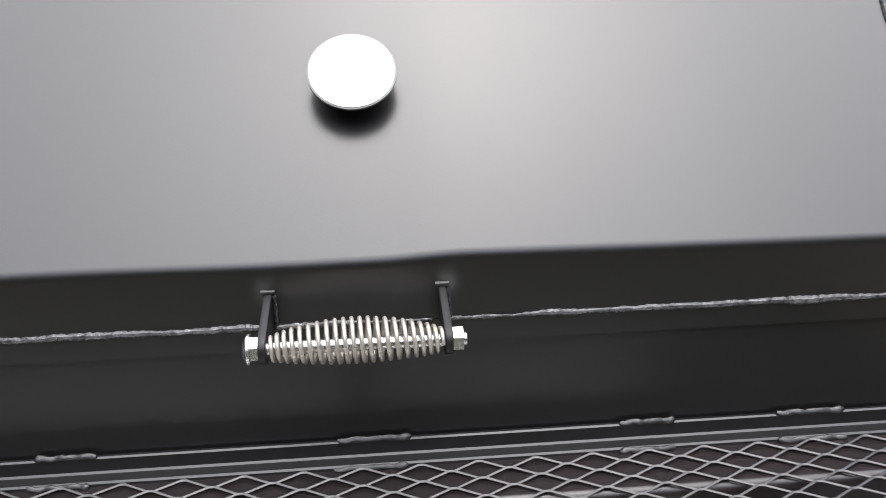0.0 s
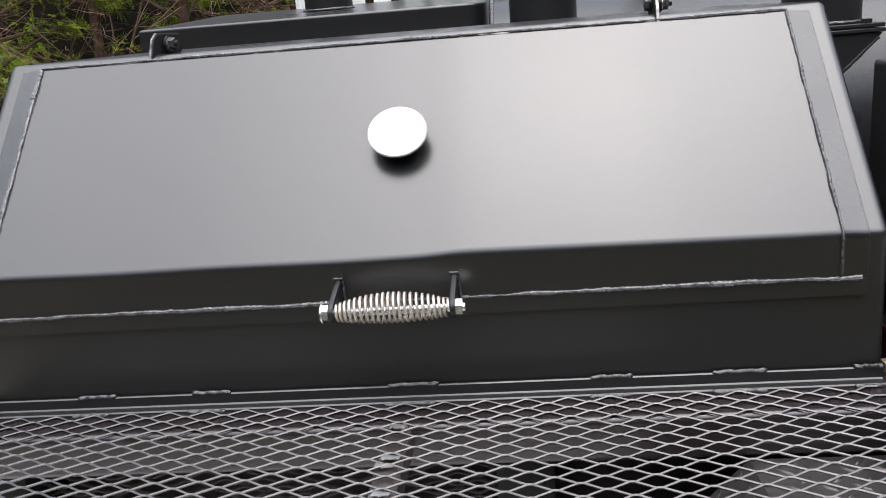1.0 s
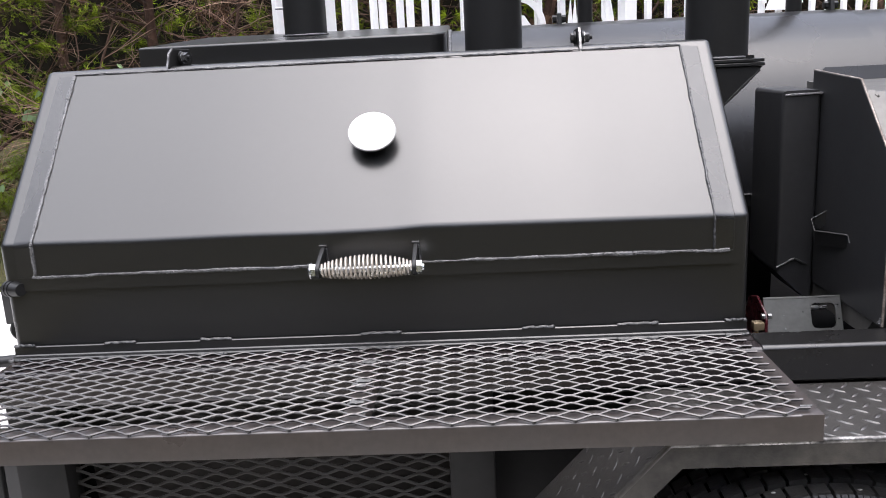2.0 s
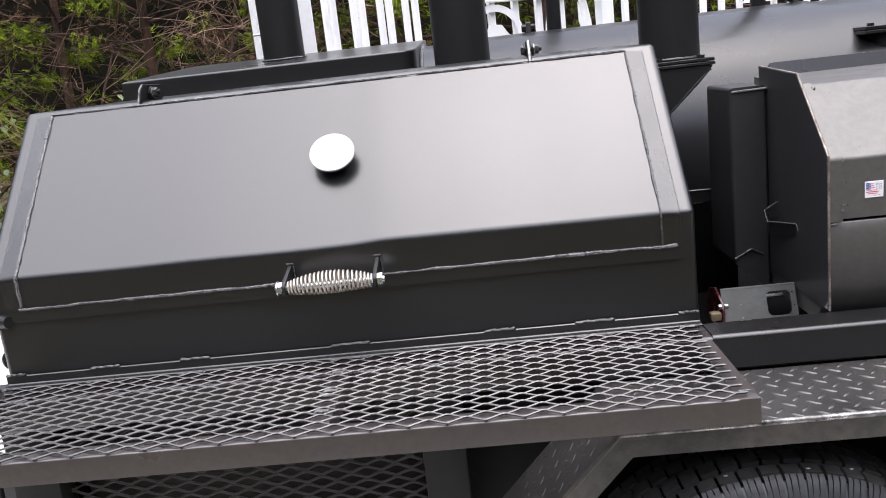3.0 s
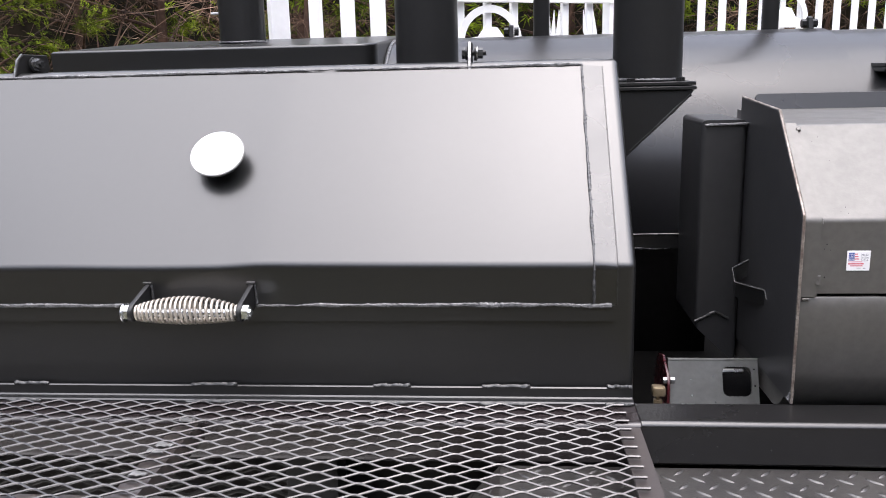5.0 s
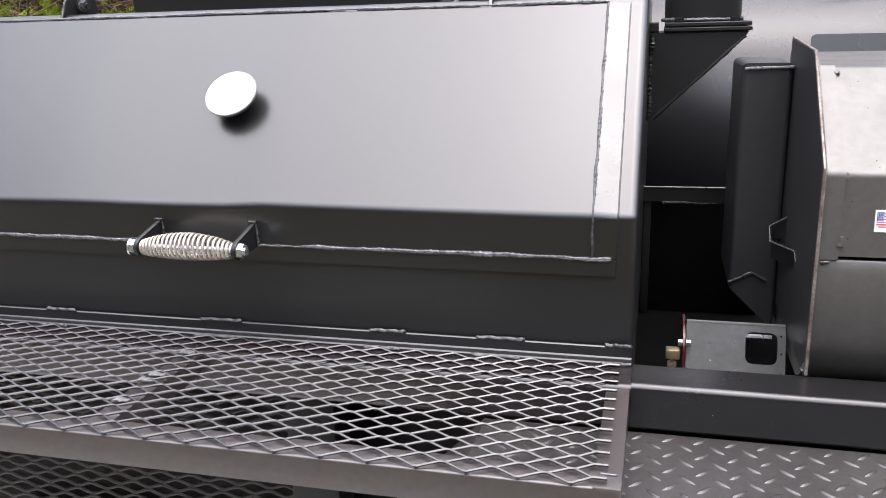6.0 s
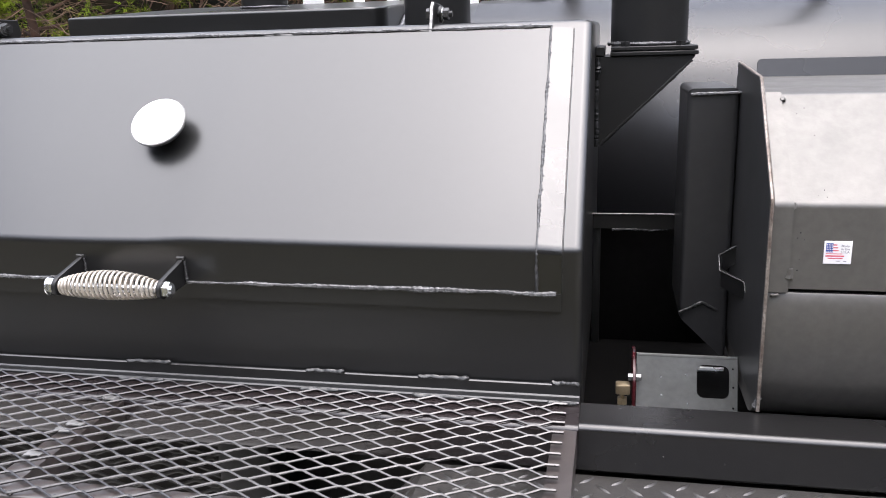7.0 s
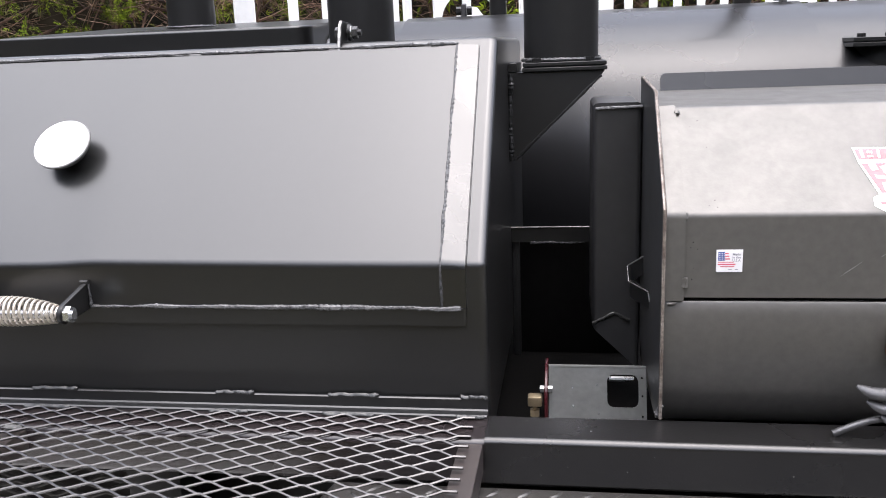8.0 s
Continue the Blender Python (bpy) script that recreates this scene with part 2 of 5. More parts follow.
def extrude_x(bm, outline, x0, x1, end_round=0.0, seg=3):
    """A closed outline of (y, z) pushed along x, its end edges rounded."""
    a = [bm.verts.new((x0, y, z)) for y, z in outline]
    b = [bm.verts.new((x1, y, z)) for y, z in outline]
    n = len(outline)
    for i in range(n):
        bm.faces.new((a[i], a[(i + 1) % n], b[(i + 1) % n], b[i]))
    caps = [bm.faces.new(a[::-1]), bm.faces.new(b)]
    if end_round:
        bmesh.ops.bevel(bm, geom=list({e for f in caps for e in f.edges}), offset=end_round, segments=seg, affect="EDGES", profile=0.5)
    return bm


def extrude_y(bm, outline, y0, y1):
    """A closed outline of (x, z) pushed along y."""
    a = [bm.verts.new((x, y0, z)) for x, z in outline]
    b = [bm.verts.new((x, y1, z)) for x, z in outline]
    n = len(outline)
    for i in range(n):
        bm.faces.new((a[i], a[(i + 1) % n], b[(i + 1) % n], b[i]))
    bm.faces.new(a[::-1]), bm.faces.new(b)
    return bm


def round_corners(path, radii, seg=6):
    """An open path of (y, z) with rounded corners."""
    out = [Vector(path[0])]
    for i in range(1, len(path) - 1):
        p, a, b = Vector(path[i]), Vector(path[i - 1]), Vector(path[i + 1])
        u, w = (a - p).normalized(), (b - p).normalized()
        r = radii[i - 1]
        if r <= 0:
            out.append(p)
            continue
        half = u.angle(w) / 2
        t = r / math.tan(half)
        c = p + (u + w).normalized() * (r / math.sin(half))
        s, e = p + u * t - c, p + w * t - c
        turn = s.angle_signed(e)
        for k in range(seg + 1):
            f = -turn * k / seg
            out.append(c + Vector((s.x * math.cos(f) - s.y * math.sin(f), s.x * math.sin(f) + s.y * math.cos(f))))
    out.append(Vector(path[-1]))
    return out


def offset(path, d):
    """An open path of (y, z) moved sideways by d (to the left of its direction)."""
    out = []
    for i, p in enumerate(path):
        u = (p - path[i - 1]).normalized() if i else None
        w = (path[i + 1] - p).normalized() if i + 1 < len(path) else None
        u, w = u or w, w or u
        n = Vector((-(u.y + w.y), u.x + w.x)).normalized()
        out.append(p + n * d / max(0.3, n.dot(Vector((-u.y, u.x)))))
    return out


def bead(path, r=0.0035, wobble=0.3, seed=0, step=0.0025):
    """A weld bead along a path of points: a rope of small overlapping ripples."""
    bm = bmesh.new()
    pts = []
    for a, b in zip(path, path[1:]):
        a, b = Vector(a), Vector(b)
        n = max(2, int((b - a).length / step))
        pts += [a.lerp(b, k / n) for k in range(n)]
    pts.append(Vector(path[-1]))
    rnd = random.Random(seed)
    size, jog = [], Vector()
    level = 1.0
    for i in range(len(pts)):
        level += (1 - level) * 0.06 + rnd.uniform(-1, 1) * wobble * 0.25
        size.append(r * max(0.45, min(1.7, level)) * (1 + 0.16 * math.sin(i * 2.1)))
        jog = jog * 0.85 + Vector([rnd.uniform(-1, 1) for _ in range(3)]) * r * 0.12
        pts[i] = pts[i] + jog
    return sweep(bm, pts, lambda i: size[i], 7)


def hexagon(bm, a, b, r):
    """A hexagonal bar (nut or bolt head) with slightly rounded ends."""
    rod(bm, a, b, r, r, 6)
    return bm


# ---------------------------------------------------------------- ground
bm = bmesh.new()
bmesh.ops.create_grid(bm, x_segments=60, y_segments=60, size=300)
for v in bm.verts:
    v.co.z = -0.03
solid("ground", bm, GRASS, "rough grass and leaf litter reaching to the woods", "ground", kind="structure")
bm = bmesh.new()
outline = [(-9, -1.5), (9, -1.5), (9, 3.3), (-2.0, 3.35), (-3.2, 3.68), (-4.5, 4.6), (-9, 6.5)]
low = [bm.verts.new((x, y, -0.12)) for x, y in outline]
top = [bm.verts.new((x, y, 0.0)) for x, y in outline]
for i in range(len(outline)):
    j = (i + 1) % len(outline)
    bm.faces.new((low[i], low[j], top[j], top[i]))
bm.faces.new(top), bm.faces.new(low[::-1])
solid("pavement", bm, CONCRETE, "pale sunlit concrete slab under the trailer", "pavement", kind="structure", smooth=0)


# ---------------------------------------------------------------- cooking chamber with its lid
HALF = 0.612                     # half the chamber's length
FOLD = Vector((0.0, 1.035))      # the lid's fold, as (y, z)
SEAM = Vector((0.24, 1.297))     # the lid's upper edge
CREST = Vector((0.2505, 1.3094))
chamber = thing("cooking_chamber", (0, 0.4, 0.80), "satin black steel smoker cooking chamber with a sloped lid", "smoker")
front = round_corners([(0.83, 0.80), (0.83, 1.3125), CREST, FOLD, (0.0, 0.80)], [0.02, 0.0145, 0.014])


def soft_ended(outline, x0, x1, reach, inset, seg=8):
    """A closed outline of (y, z) pushed along x, whose ends bend in over the given reach and depth."""
    bm = bmesh.new()
    rings = []
    for end, way in ((x0, 1), (x1, -1)):
        turns = [math.radians(90) * k / seg for k in range(seg + 1)]
        for a in (turns if way > 0 else turns[::-1]):
            line = offset(outline, inset * (1 - math.sin(a)))
            rings.append([bm.verts.new((end + way * reach * (1 - math.cos(a)), p.x, max(p.y, 0.80))) for p in line])
    n = len(outline)
    for a, b in zip(rings, rings[1:]):
        for i in range(n):
            bm.faces.new((a[i], a[(i + 1) % n], b[(i + 1) % n], b[i]))
    bm.faces.new(rings[0][::-1]), bm.faces.new(rings[-1])
    return bm


bm = soft_ended(front, -HALF, HALF, 0.012, 0.0090)
part("body", bm, BLACK, chamber, "satin black welded steel body", weighted=True)

# the lid: one folded sheet, with flat bars round its edge that lap over the body
skin = round_corners([SEAM, FOLD, (0.0, 0.980)], [0.014])


def folded(path, x0, x1, inner, outer):
    bm = bmesh.new()
    extrude_x(bm, offset(path, -outer) + offset(path, -inner)[::-1], x0, x1, 0.0)
    return bm


def fold_lift(x):
    """How far the hand-bent fold rises above a straight line."""
    if x < 0.02:
        return 0.0006 * math.sin(x * 21) - 0.0004
    if x < 0.10:
        f = (x - 0.02) / 0.08
        return -0.0001 + 0.0034 * f * f * (3 - 2 * f)
    return 0.0033 * max(0.0, 1 - (x - 0.10) / 0.42) ** 1.3


def folded_by_hand(path, x0, x1, inner, outer, steps=72):
    outline = offset(path, -outer) + offset(path, -inner)[::-1]
    n, half = len(outline), len(path)
    bm = bmesh.new()
    rings = []
    for k in range(steps + 1):
        x = x0 + (x1 - x0) * k / steps
        ring = []
        for i, p in enumerate(outline):
            rise = fold_lift(x) if 0 < i < half - 1 else 0.0
            ring.append(bm.verts.new((x, p.x, p.y + rise)))
        rings.append(ring)
    for a, b in zip(rings, rings[1:]):
        for i in range(n):
            bm.faces.new((a[i], a[(i + 1) % n], b[(i + 1) % n], b[i]))
    bm.faces.new(rings[0][::-1]), bm.faces.new(rings[-1])
    return bm


lid = part("lid", folded_by_hand(skin, -0.554, 0.554, -0.001, 0.0032), BLACK, chamber, "smooth satin black folded lid", weighted=True)
for s in (-1, 1):
    bm = folded(skin, 0.556, 0.5855, -0.001, 0.0056)
    for v in bm.verts:
        if v.co.x > 0.57:
            v.co.y += 0.0026
            v.co.z -= 0.0024 if v.co.z > 1.03 else 0.0
    bmesh.ops.scale(bm, vec=(s, 1, 1), verts=bm.verts)
    bar = part("edge_bar", bm, EDGE, lid, weighted=True)
    if s > 0:
        # dark rod added to draw the shade line at the bar's step
        bm = bmesh.new()
        sweep(bm, [(0.5864, p.x, p.y) for p in offset(skin, -0.0010)], 0.0009, 6)
        part("gap_shade_line", bm, TACK, bar, "thin dark rod painting the shade line along the bar")
lip = [Vector((0.0, 0.9795)), Vector((0.0, 0.957))]
part("edge_bar", folded(lip, -0.585, 0.585, -0.001, 0.0045), BLACK, lid)
over = offset(skin, -0.0042)
for s in (-1, 1):
    path = [(s * 0.555, p.x, p.y) for p in over]
    # left bead in the lit weld colour, right bead in its shaded copy
    part("weld_bead", bead(path, 0.0030 if s < 0 else 0.0023, 0.35, 3 + s), WELD if s < 0 else WELD_DARK, lid, "rough painted weld bead")
for x0, x1, seed in ((-0.560, -0.083, 11), (0.083, 0.579, 12), (-0.068, 0.068, 13)):
    part("weld_bead", bead([(x0, -0.005, 0.980), ((x0 + x1) / 2, -0.005, 0.9805), (x1, -0.005, 0.980)], 0.0026, 0.6, seed), WELD, lid,
         "rough painted weld bead")
part("weld_bead", bead([(-0.556, 0.2406, 1.3020), (0.0, 0.2406, 1.3024), (0.556, 0.2406, 1.3020)], 0.0024, 0.8, 21), WELD, lid, "uneven weld bead with glints put into its colour")


def hinge(x, turn=0.0):
    """A bolted lid hinge: a black upright tab with clipped corners and a bright front edge, and a bolt through it."""
    y, z = 0.258, 1.298

    def turned(bm):
        bmesh.ops.rotate(bm, verts=bm.verts, cent=(x, y + 0.012, z), matrix=Matrix.Rotation(-turn, 3, "Z"))
        return bm

    bm = bmesh.new()
    tab = [(y - 0.018, z), (y + 0.046, z + 0.006), (y + 0.056, z + 0.018), (y + 0.052, z + 0.041), (y + 0.004, z + 0.043), (y - 0.006, z + 0.034)]
    extrude_x(bm, tab, x - 0.0032, x + 0.0032, 0.0010, 1)
    ob = part("hinge", turned(bm), POST, chamber, "black steel hinge tab with a bright front edge")
    # the tab's lit front edge, painted as a strip of brighter metal
    bm = bmesh.new()
    edge = [Vector(p) for p in tab[4:] + [tab[0]]]
    extrude_x(bm, offset(edge, -0.0010) + offset(edge, 0.0010)[::-1], x - 0.0020, x + 0.0020)
    part("edge_highlight", turned(bm), SCUFF_GLINT, ob, "bright strip painting the highlight of the front edge")
    c = (y + 0.022, z + 0.026)
    bm = bmesh.new()
    rod(bm, (x - 0.014, *c), (x + 0.026, *c), 0.0045, seg=12)
    part("bolt", turned(bm), PIPE_BLACK, ob)
    bm = bmesh.new()
    rod(bm, (x + 0.0065, *c), (x + 0.0105, *c), 0.0125, seg=20)
    rod(bm, (x - 0.0075, *c), (x - 0.0045, *c), 0.0115, seg=20)
    part("washer", turned(bm), PIPE_BLACK, ob)
    bm = bmesh.new()
    rod(bm, (x + 0.0107, *c), (x + 0.0122, *c), 0.0105, seg=20)
    part("washer", turned(bm), STEEL, ob, "bright thin washer")
    bm = bmesh.new()
    hexagon(bm, (x + 0.0125, *c), (x + 0.0205, *c), 0.0092)
    part("nut", turned(bm), GREY_METAL, ob)
    bm = bmesh.new()
    hexagon(bm, (x - 0.0135, *c), (x - 0.0077, *c), 0.0092)
    part("bolt_head", turned(bm), GREY_METAL, ob)
    part("weld_bead", bead([(x + 0.006, y - 0.016, z + 0.003), (x + 0.007, y + 0.016, z + 0.006)], 0.0032, 0.6, int(x * 100) + 90), WELD, ob)


hinge(-0.373, radians(20))
hinge(0.378)

# the handle: a barrel spring on a bolt between two flat brackets
AXLE = (-0.058, 0.9855)
SPAN = (-0.0735, 0.0775)         # the brackets' places along the bolt
bm = bmesh.new()
rod(bm, (-0.080, *AXLE), (0.086, *AXLE), 0.0058, seg=18)
handle = part("handle", bm, ZINC, lid, "barrel-shaped spring handle on a zinc bolt")
TURNS, LEFT, RIGHT = 21.5, -0.0685, 0.0730
path, n = [], int(TURNS * 20)
for i in range(n + 1):
    f = i / n
    x = LEFT + (RIGHT - LEFT) * (f - 0.016 * math.sin(2 * math.pi * f) * math.cos(math.pi * f) ** 2 * 2)
    r = 0.0090 + 0.0090 * math.sin(math.pi * f) ** 0.95
    a = 2 * math.pi * TURNS * f
    path.append((x, AXLE[0] + r * math.cos(a), AXLE[1] + 0.0040 * math.sin(math.pi * f) + r * math.sin(a)))
bm = bmesh.new()
sweep(bm, path, 0.0019, 8)
part("spring", bm, SPRING, handle, "pale nickel coil spring grip", smooth=60)
for s, x in zip((-1, 1), SPAN):
    bm = bmesh.new()
    ring = [(AXLE[0] + 0.0125 * math.cos(a), AXLE[1] + 0.0125 * math.sin(a)) for a in (radians(d) for d in range(100, 291, 19))]
    extrude_x(bm, [(-0.003, 1.0125)] + ring + [(-0.003, 0.976)], x - 0.0032, x + 0.0032, 0.0009, 1)
    part("bracket", bm, PIPE_BLACK, handle, "black flat steel bracket")
    part("weld_bead", bead([(x - 0.0060, -0.0045, 1.013), (x + 0.0060, -0.0045, 1.013)], 0.0024, 0.5, 40 + s), TACK, handle)
    part("weld_bead", bead([(x + 0.0055, -0.0045, 1.010), (x + 0.0055, -0.0045, 0.978)], 0.0022, 0.5, 44 + s), WELD_DARK, handle)
bm = bmesh.new()
hexagon(bm, (0.0810, *AXLE), (0.0895, *AXLE), 0.0108)
rod(bm, (0.0895, *AXLE), (0.0925, *AXLE), 0.0058, seg=14)
part("nut", bm, ZINC, handle, "zinc hexagon nut")
bm = bmesh.new()
hexagon(bm, (-0.0835, *AXLE), (-0.0770, *AXLE), 0.0108)
part("nut", bm, ZINC, handle, "zinc hexagon nut")
bm = bmesh.new()
rod(bm, (-0.0860, *AXLE), (-0.0837, *AXLE), 0.0130, seg=24)
rod(bm, (-0.0892, *AXLE), (-0.0860, *AXLE), 0.0080, 0.0125, seg=24)
part("bolt_head", bm, ZINC, handle, "domed zinc bolt head")

# the thermometer, square to the slope
NORMAL = Vector((0, -0.737, 0.676))
ALONG = Vector((0, 0.676, 0.737))
FOOT = Vector((0.0065, 0.0, 0.0)) + Vector((0, SEAM.x, SEAM.y)).lerp(Vector((0, FOLD.x, FOLD.y)), 0.5175) + ALONG * 0.0062
bm = bmesh.new()
rod(bm, FOOT, FOOT + NORMAL * 0.010, 0.0075, seg=16)
hexagon(bm, FOOT + NORMAL * 0.001, FOOT + NORMAL * 0.007, 0.013)
gauge = part("thermometer", bm, STEEL, lid, "round dial thermometer with a white face")
# its housing: a shallow bowl turned round the stem
bm = bmesh.new()
bowl = ((0.012, 0.0085), (0.024, 0.0105), (0.032, 0.0145), (0.0370, 0.0200), (0.0400, 0.0255), (0.0412, 0.0265), (0.0412, 0.0290), (0.0398, 0.0293))
rings = [[bm.verts.new(FOOT + NORMAL * h + (Vector((1, 0, 0)) * math.cos(a) + ALONG * math.sin(a)) * rad) for a in (2 * math.pi * k / 64 for k in range(64))]
         for rad, h in bowl]
for r0, r1 in zip(rings, rings[1:]):
    for k in range(64):
        bm.faces.new((r0[k], r0[(k + 1) % 64], r1[(k + 1) % 64], r1[k]))
bm.faces.new(rings[0]), bm.faces.new(rings[-1])
part("housing", bm, GALV, gauge, "pale steel bowl-shaped housing")
bm = bmesh.new()
rod(bm, FOOT + NORMAL * 0.0294, FOOT + NORMAL * 0.0300, 0.0396, seg=64)
part("dial", bm, DIAL, gauge, "white dial")
bm = bmesh.new()
arc = [FOOT + NORMAL * 0.0303 + (Vector((1, 0, 0)) * math.cos(a) + ALONG * math.sin(a)) * 0.031 for a in (radians(d) for d in range(25, 156, 5))]
inner = [FOOT + NORMAL * 0.0303 + (Vector((1, 0, 0)) * math.cos(a) + ALONG * math.sin(a)) * 0.011 for a in (radians(d) for d in range(25, 156, 5))]
vs = [[bm.verts.new(p) for p in line] for line in (arc, inner)]
for i in range(len(arc) - 1):
    bm.faces.new((vs[0][i], vs[0][i + 1], vs[1][i + 1], vs[1][i]))
part("dial_print", bm, DIAL_INK, gauge, "faded pinkish printing")

# latch lugs on the chamber's end
bm = bmesh.new()
rod(bm, (-0.596, -0.002, 0.961), (-0.580, -0.010, 0.961), 0.0130, 0.0105, seg=24)
rod(bm, (-0.602, 0.001, 0.961), (-0.597, -0.0015, 0.961), 0.0140, seg=24)
rod(bm, (-0.609, 0.0045, 0.961), (-0.604, 0.002, 0.961), 0.0140, seg=24)
part("latch_boss", bm, PIPE_BLACK, chamber, "round black latch boss")
bm = bmesh.new()
ring = [(-0.613 + 0.015 * math.cos(a), 0.030, 0.880 + 0.015 * math.sin(a)) for a in (2 * math.pi * k / 24 for k in range(25))]
sweep(bm, ring, 0.006, 8)
part("lug_ring", bm, PIPE_BLACK, chamber)


# ---------------------------------------------------------------- front shelf of expanded metal
LWD, SWD = 0.0533, 0.0252


def expanded(bm, place, cols, rows, width=0.0038, thick=0.0028, twist=0.8, shift=0.0):
    """Expanded metal: twisted zigzag strands that meet at their bonds. place(u, v, w) gives a point of the sheet."""
    c, s = math.cos(twist), math.sin(twist)
    ring = [(c * a * width / 2 + s * b * thick / 2, -s * a * width / 2 + c * b * thick / 2)
            for a, b in ((-0.97, -0.62), (-0.72, -0.96), (0.72, -0.96), (0.97, -0.62), (0.97, 0.62), (0.72, 0.96), (-0.72, 0.96), (-0.97, 0.62))]
    for k in range(rows):
        v0, v1 = k * SWD / 2, (k + 1) * SWD / 2
        rings = []
        for i in range(cols * 2 + 1):
            low = (i + k) % 2 == 0
            v = v0 + width * 0.36 if low else v1 - width * 0.36
            for du in (-0.09, 0.09):
                u = (i + (du if 0 < i < cols * 2 else du * 2.4 if i == 0 else 0.05 + du * 3)) * LWD / 2 + shift
                w = 0.0008 if low else -0.0008
                rings.append([bm.verts.new(place(u, v + dv, w + dw)) for dv, dw in ring])
        for r0, r1 in zip(rings, rings[1:]):
            for q in range(8):
                bm.faces.new((r0[q], r0[(q + 1) % 8], r1[(q + 1) % 8], r1[q]))
        bm.faces.new(rings[0][::-1]), bm.faces.new(rings[-1])
    return bm


shelf = thing("side_shelf", (0, -0.16, 0.80), "black expanded metal front shelf welded to the smoker", "shelf")
bm = bmesh.new()
extrude_x(bm, [(-0.315, 0.800), (-0.315, 0.8332), (-0.3146, 0.8349), (-0.3136, 0.8360), (-0.3118, 0.8365), (-0.280, 0.8365), (-0.280, 0.8325), (-0.3105, 0.8325), (-0.3105, 0.800)], -0.612, 0.6095, 0.0008, 1)
part("front_angle", bm, SHELF, shelf, "brownish black angle iron")
bm = bmesh.new()
extrude_x(bm, [(-0.003, 0.861), (-0.003, 0.8405), (-0.0225, 0.8405), (-0.0225, 0.8433), (-0.0209, 0.8450), (-0.0092, 0.8450), (-0.0075, 0.8468), (-0.0075, 0.8596), (-0.0060, 0.8610)], -0.610, 0.610, 0.0008, 1)
part("rear_angle", bm, BLACK, shelf)
for s in (-1, 1):
    x = 0.6095 if s > 0 else -0.612
    bm = bmesh.new()
    extrude_y(bm, [(x, 0.800), (x, 0.8362), (x - s * 0.028, 0.8362), (x - s * 0.028, 0.8325), (x - s * 0.0045, 0.8325), (x - s * 0.0045, 0.800)], -0.3148, -0.0826)
    part("end_angle", bm, SHELF, shelf)
bm = bmesh.new()
expanded(bm, lambda u, v, w: (-0.586 + u, -0.0255 - v, 0.8426 - 0.0072 * v + w), 22, 23, width=0.0026, thick=0.0036, twist=0.72)
panel = part("mesh_panel", bm, MESH, shelf, "diamond-pattern expanded steel mesh", smooth=38)
for i in range(22):
    bm = bmesh.new()
    x = -0.586 + (i + 0.5) * LWD
    sweep(bm, [(x, -0.3115, 0.8385), (x + 0.0005, -0.3140, 0.8378), (x + 0.001, -0.3152, 0.8368)], lambda k: (0.0030, 0.0034, 0.0016)[k], 7)
    part("tack_weld", bm, MESH, panel)
bm = bmesh.new()
box(bm, -0.016, 0.016, -0.300, -0.078, 0.806, 0.8365, 0.002)
part("cross_bar", bm, SHELF, shelf)
bm = bmesh.new()
tube = []
for cy, cz, a0 in ((-0.0120, 0.8322, 0), (-0.0735, 0.8322, 90), (-0.0735, 0.789, 180), (-0.0120, 0.789, 270)):
    tube += [(cy + 0.0085 * math.cos(radians(a0 + d)), cz + 0.0085 * math.sin(radians(a0 + d))) for d in (0, 22.5, 45, 67.5, 90)]
extrude_x(bm, tube, -0.605, 0.6109)
part("support_bar", bm, UNDER, shelf, "brownish black square tube under the mesh", weighted=True)


def tack(x0, x1, y, z, r, seed):
    """A short, flat weld: a smooth run with a blunt blob at one end."""
    rnd = random.Random(seed)
    bm, n = bmesh.new(), 26
    wave, blob = rnd.uniform(0, 6), rnd.choice((2, n - 2))
    path = [(x0 + (x1 - x0) * k / n, y + 0.0006 * math.sin(k * 0.9 + wave), z + 0.0006 * math.sin(k * 0.7 + wave)) for k in range(n + 1)]
    fat = [r * (0.86 + 0.06 * math.sin(k * 1.3 + wave) + 0.22 * math.exp(-((k - blob) / 2.2) ** 2) + rnd.uniform(-0.07, 0.07)) * (0.55 if k in (0, n) else 1) for k in range(n + 1)]
    return sweep(bm, path, lambda k: fat[k], 8, flat=0.8)


for i, x in enumerate((-0.592, -0.429, -0.266, 0.012, 0.272, 0.434, 0.592)):
    half = (0.027 if i in (1, 2, 4) else 0.034) if abs(x) < 0.5 else 0.018
    part("tack_weld", tack(x - half, x + half, -0.0065, 0.8622, 0.0033, 60 + i), TACK, shelf, "short flat weld bead")
    part("tack_weld", tack(x - half - 0.004, x + half - 0.004, -0.0240, 0.8428, 0.0030, 80 + i), TACK, shelf, "short flat weld bead")
for i, (x, y) in enumerate(((0.0, -0.082), (0.002, -0.158), (-0.004, -0.176), (0.001, -0.236))):
    bm = bead([(x - 0.011, y, 0.8415), (x, y - 0.002, 0.8415), (x + 0.010, y - 0.003, 0.8415)], 0.0068, 0.9, 100 + i)
    bmesh.ops.scale(bm, verts=bm.verts, vec=(1, 1, 0.30), space=Matrix.Translation((0, 0, -0.8415)))
    part("tack_weld", bm, GALV, shelf, "flat smeared weld")
part("tack_weld", bead([(0.588, -0.288, 0.8372), (0.604, -0.289, 0.8372)], 0.0014, 0.6, 110), WELD, shelf)


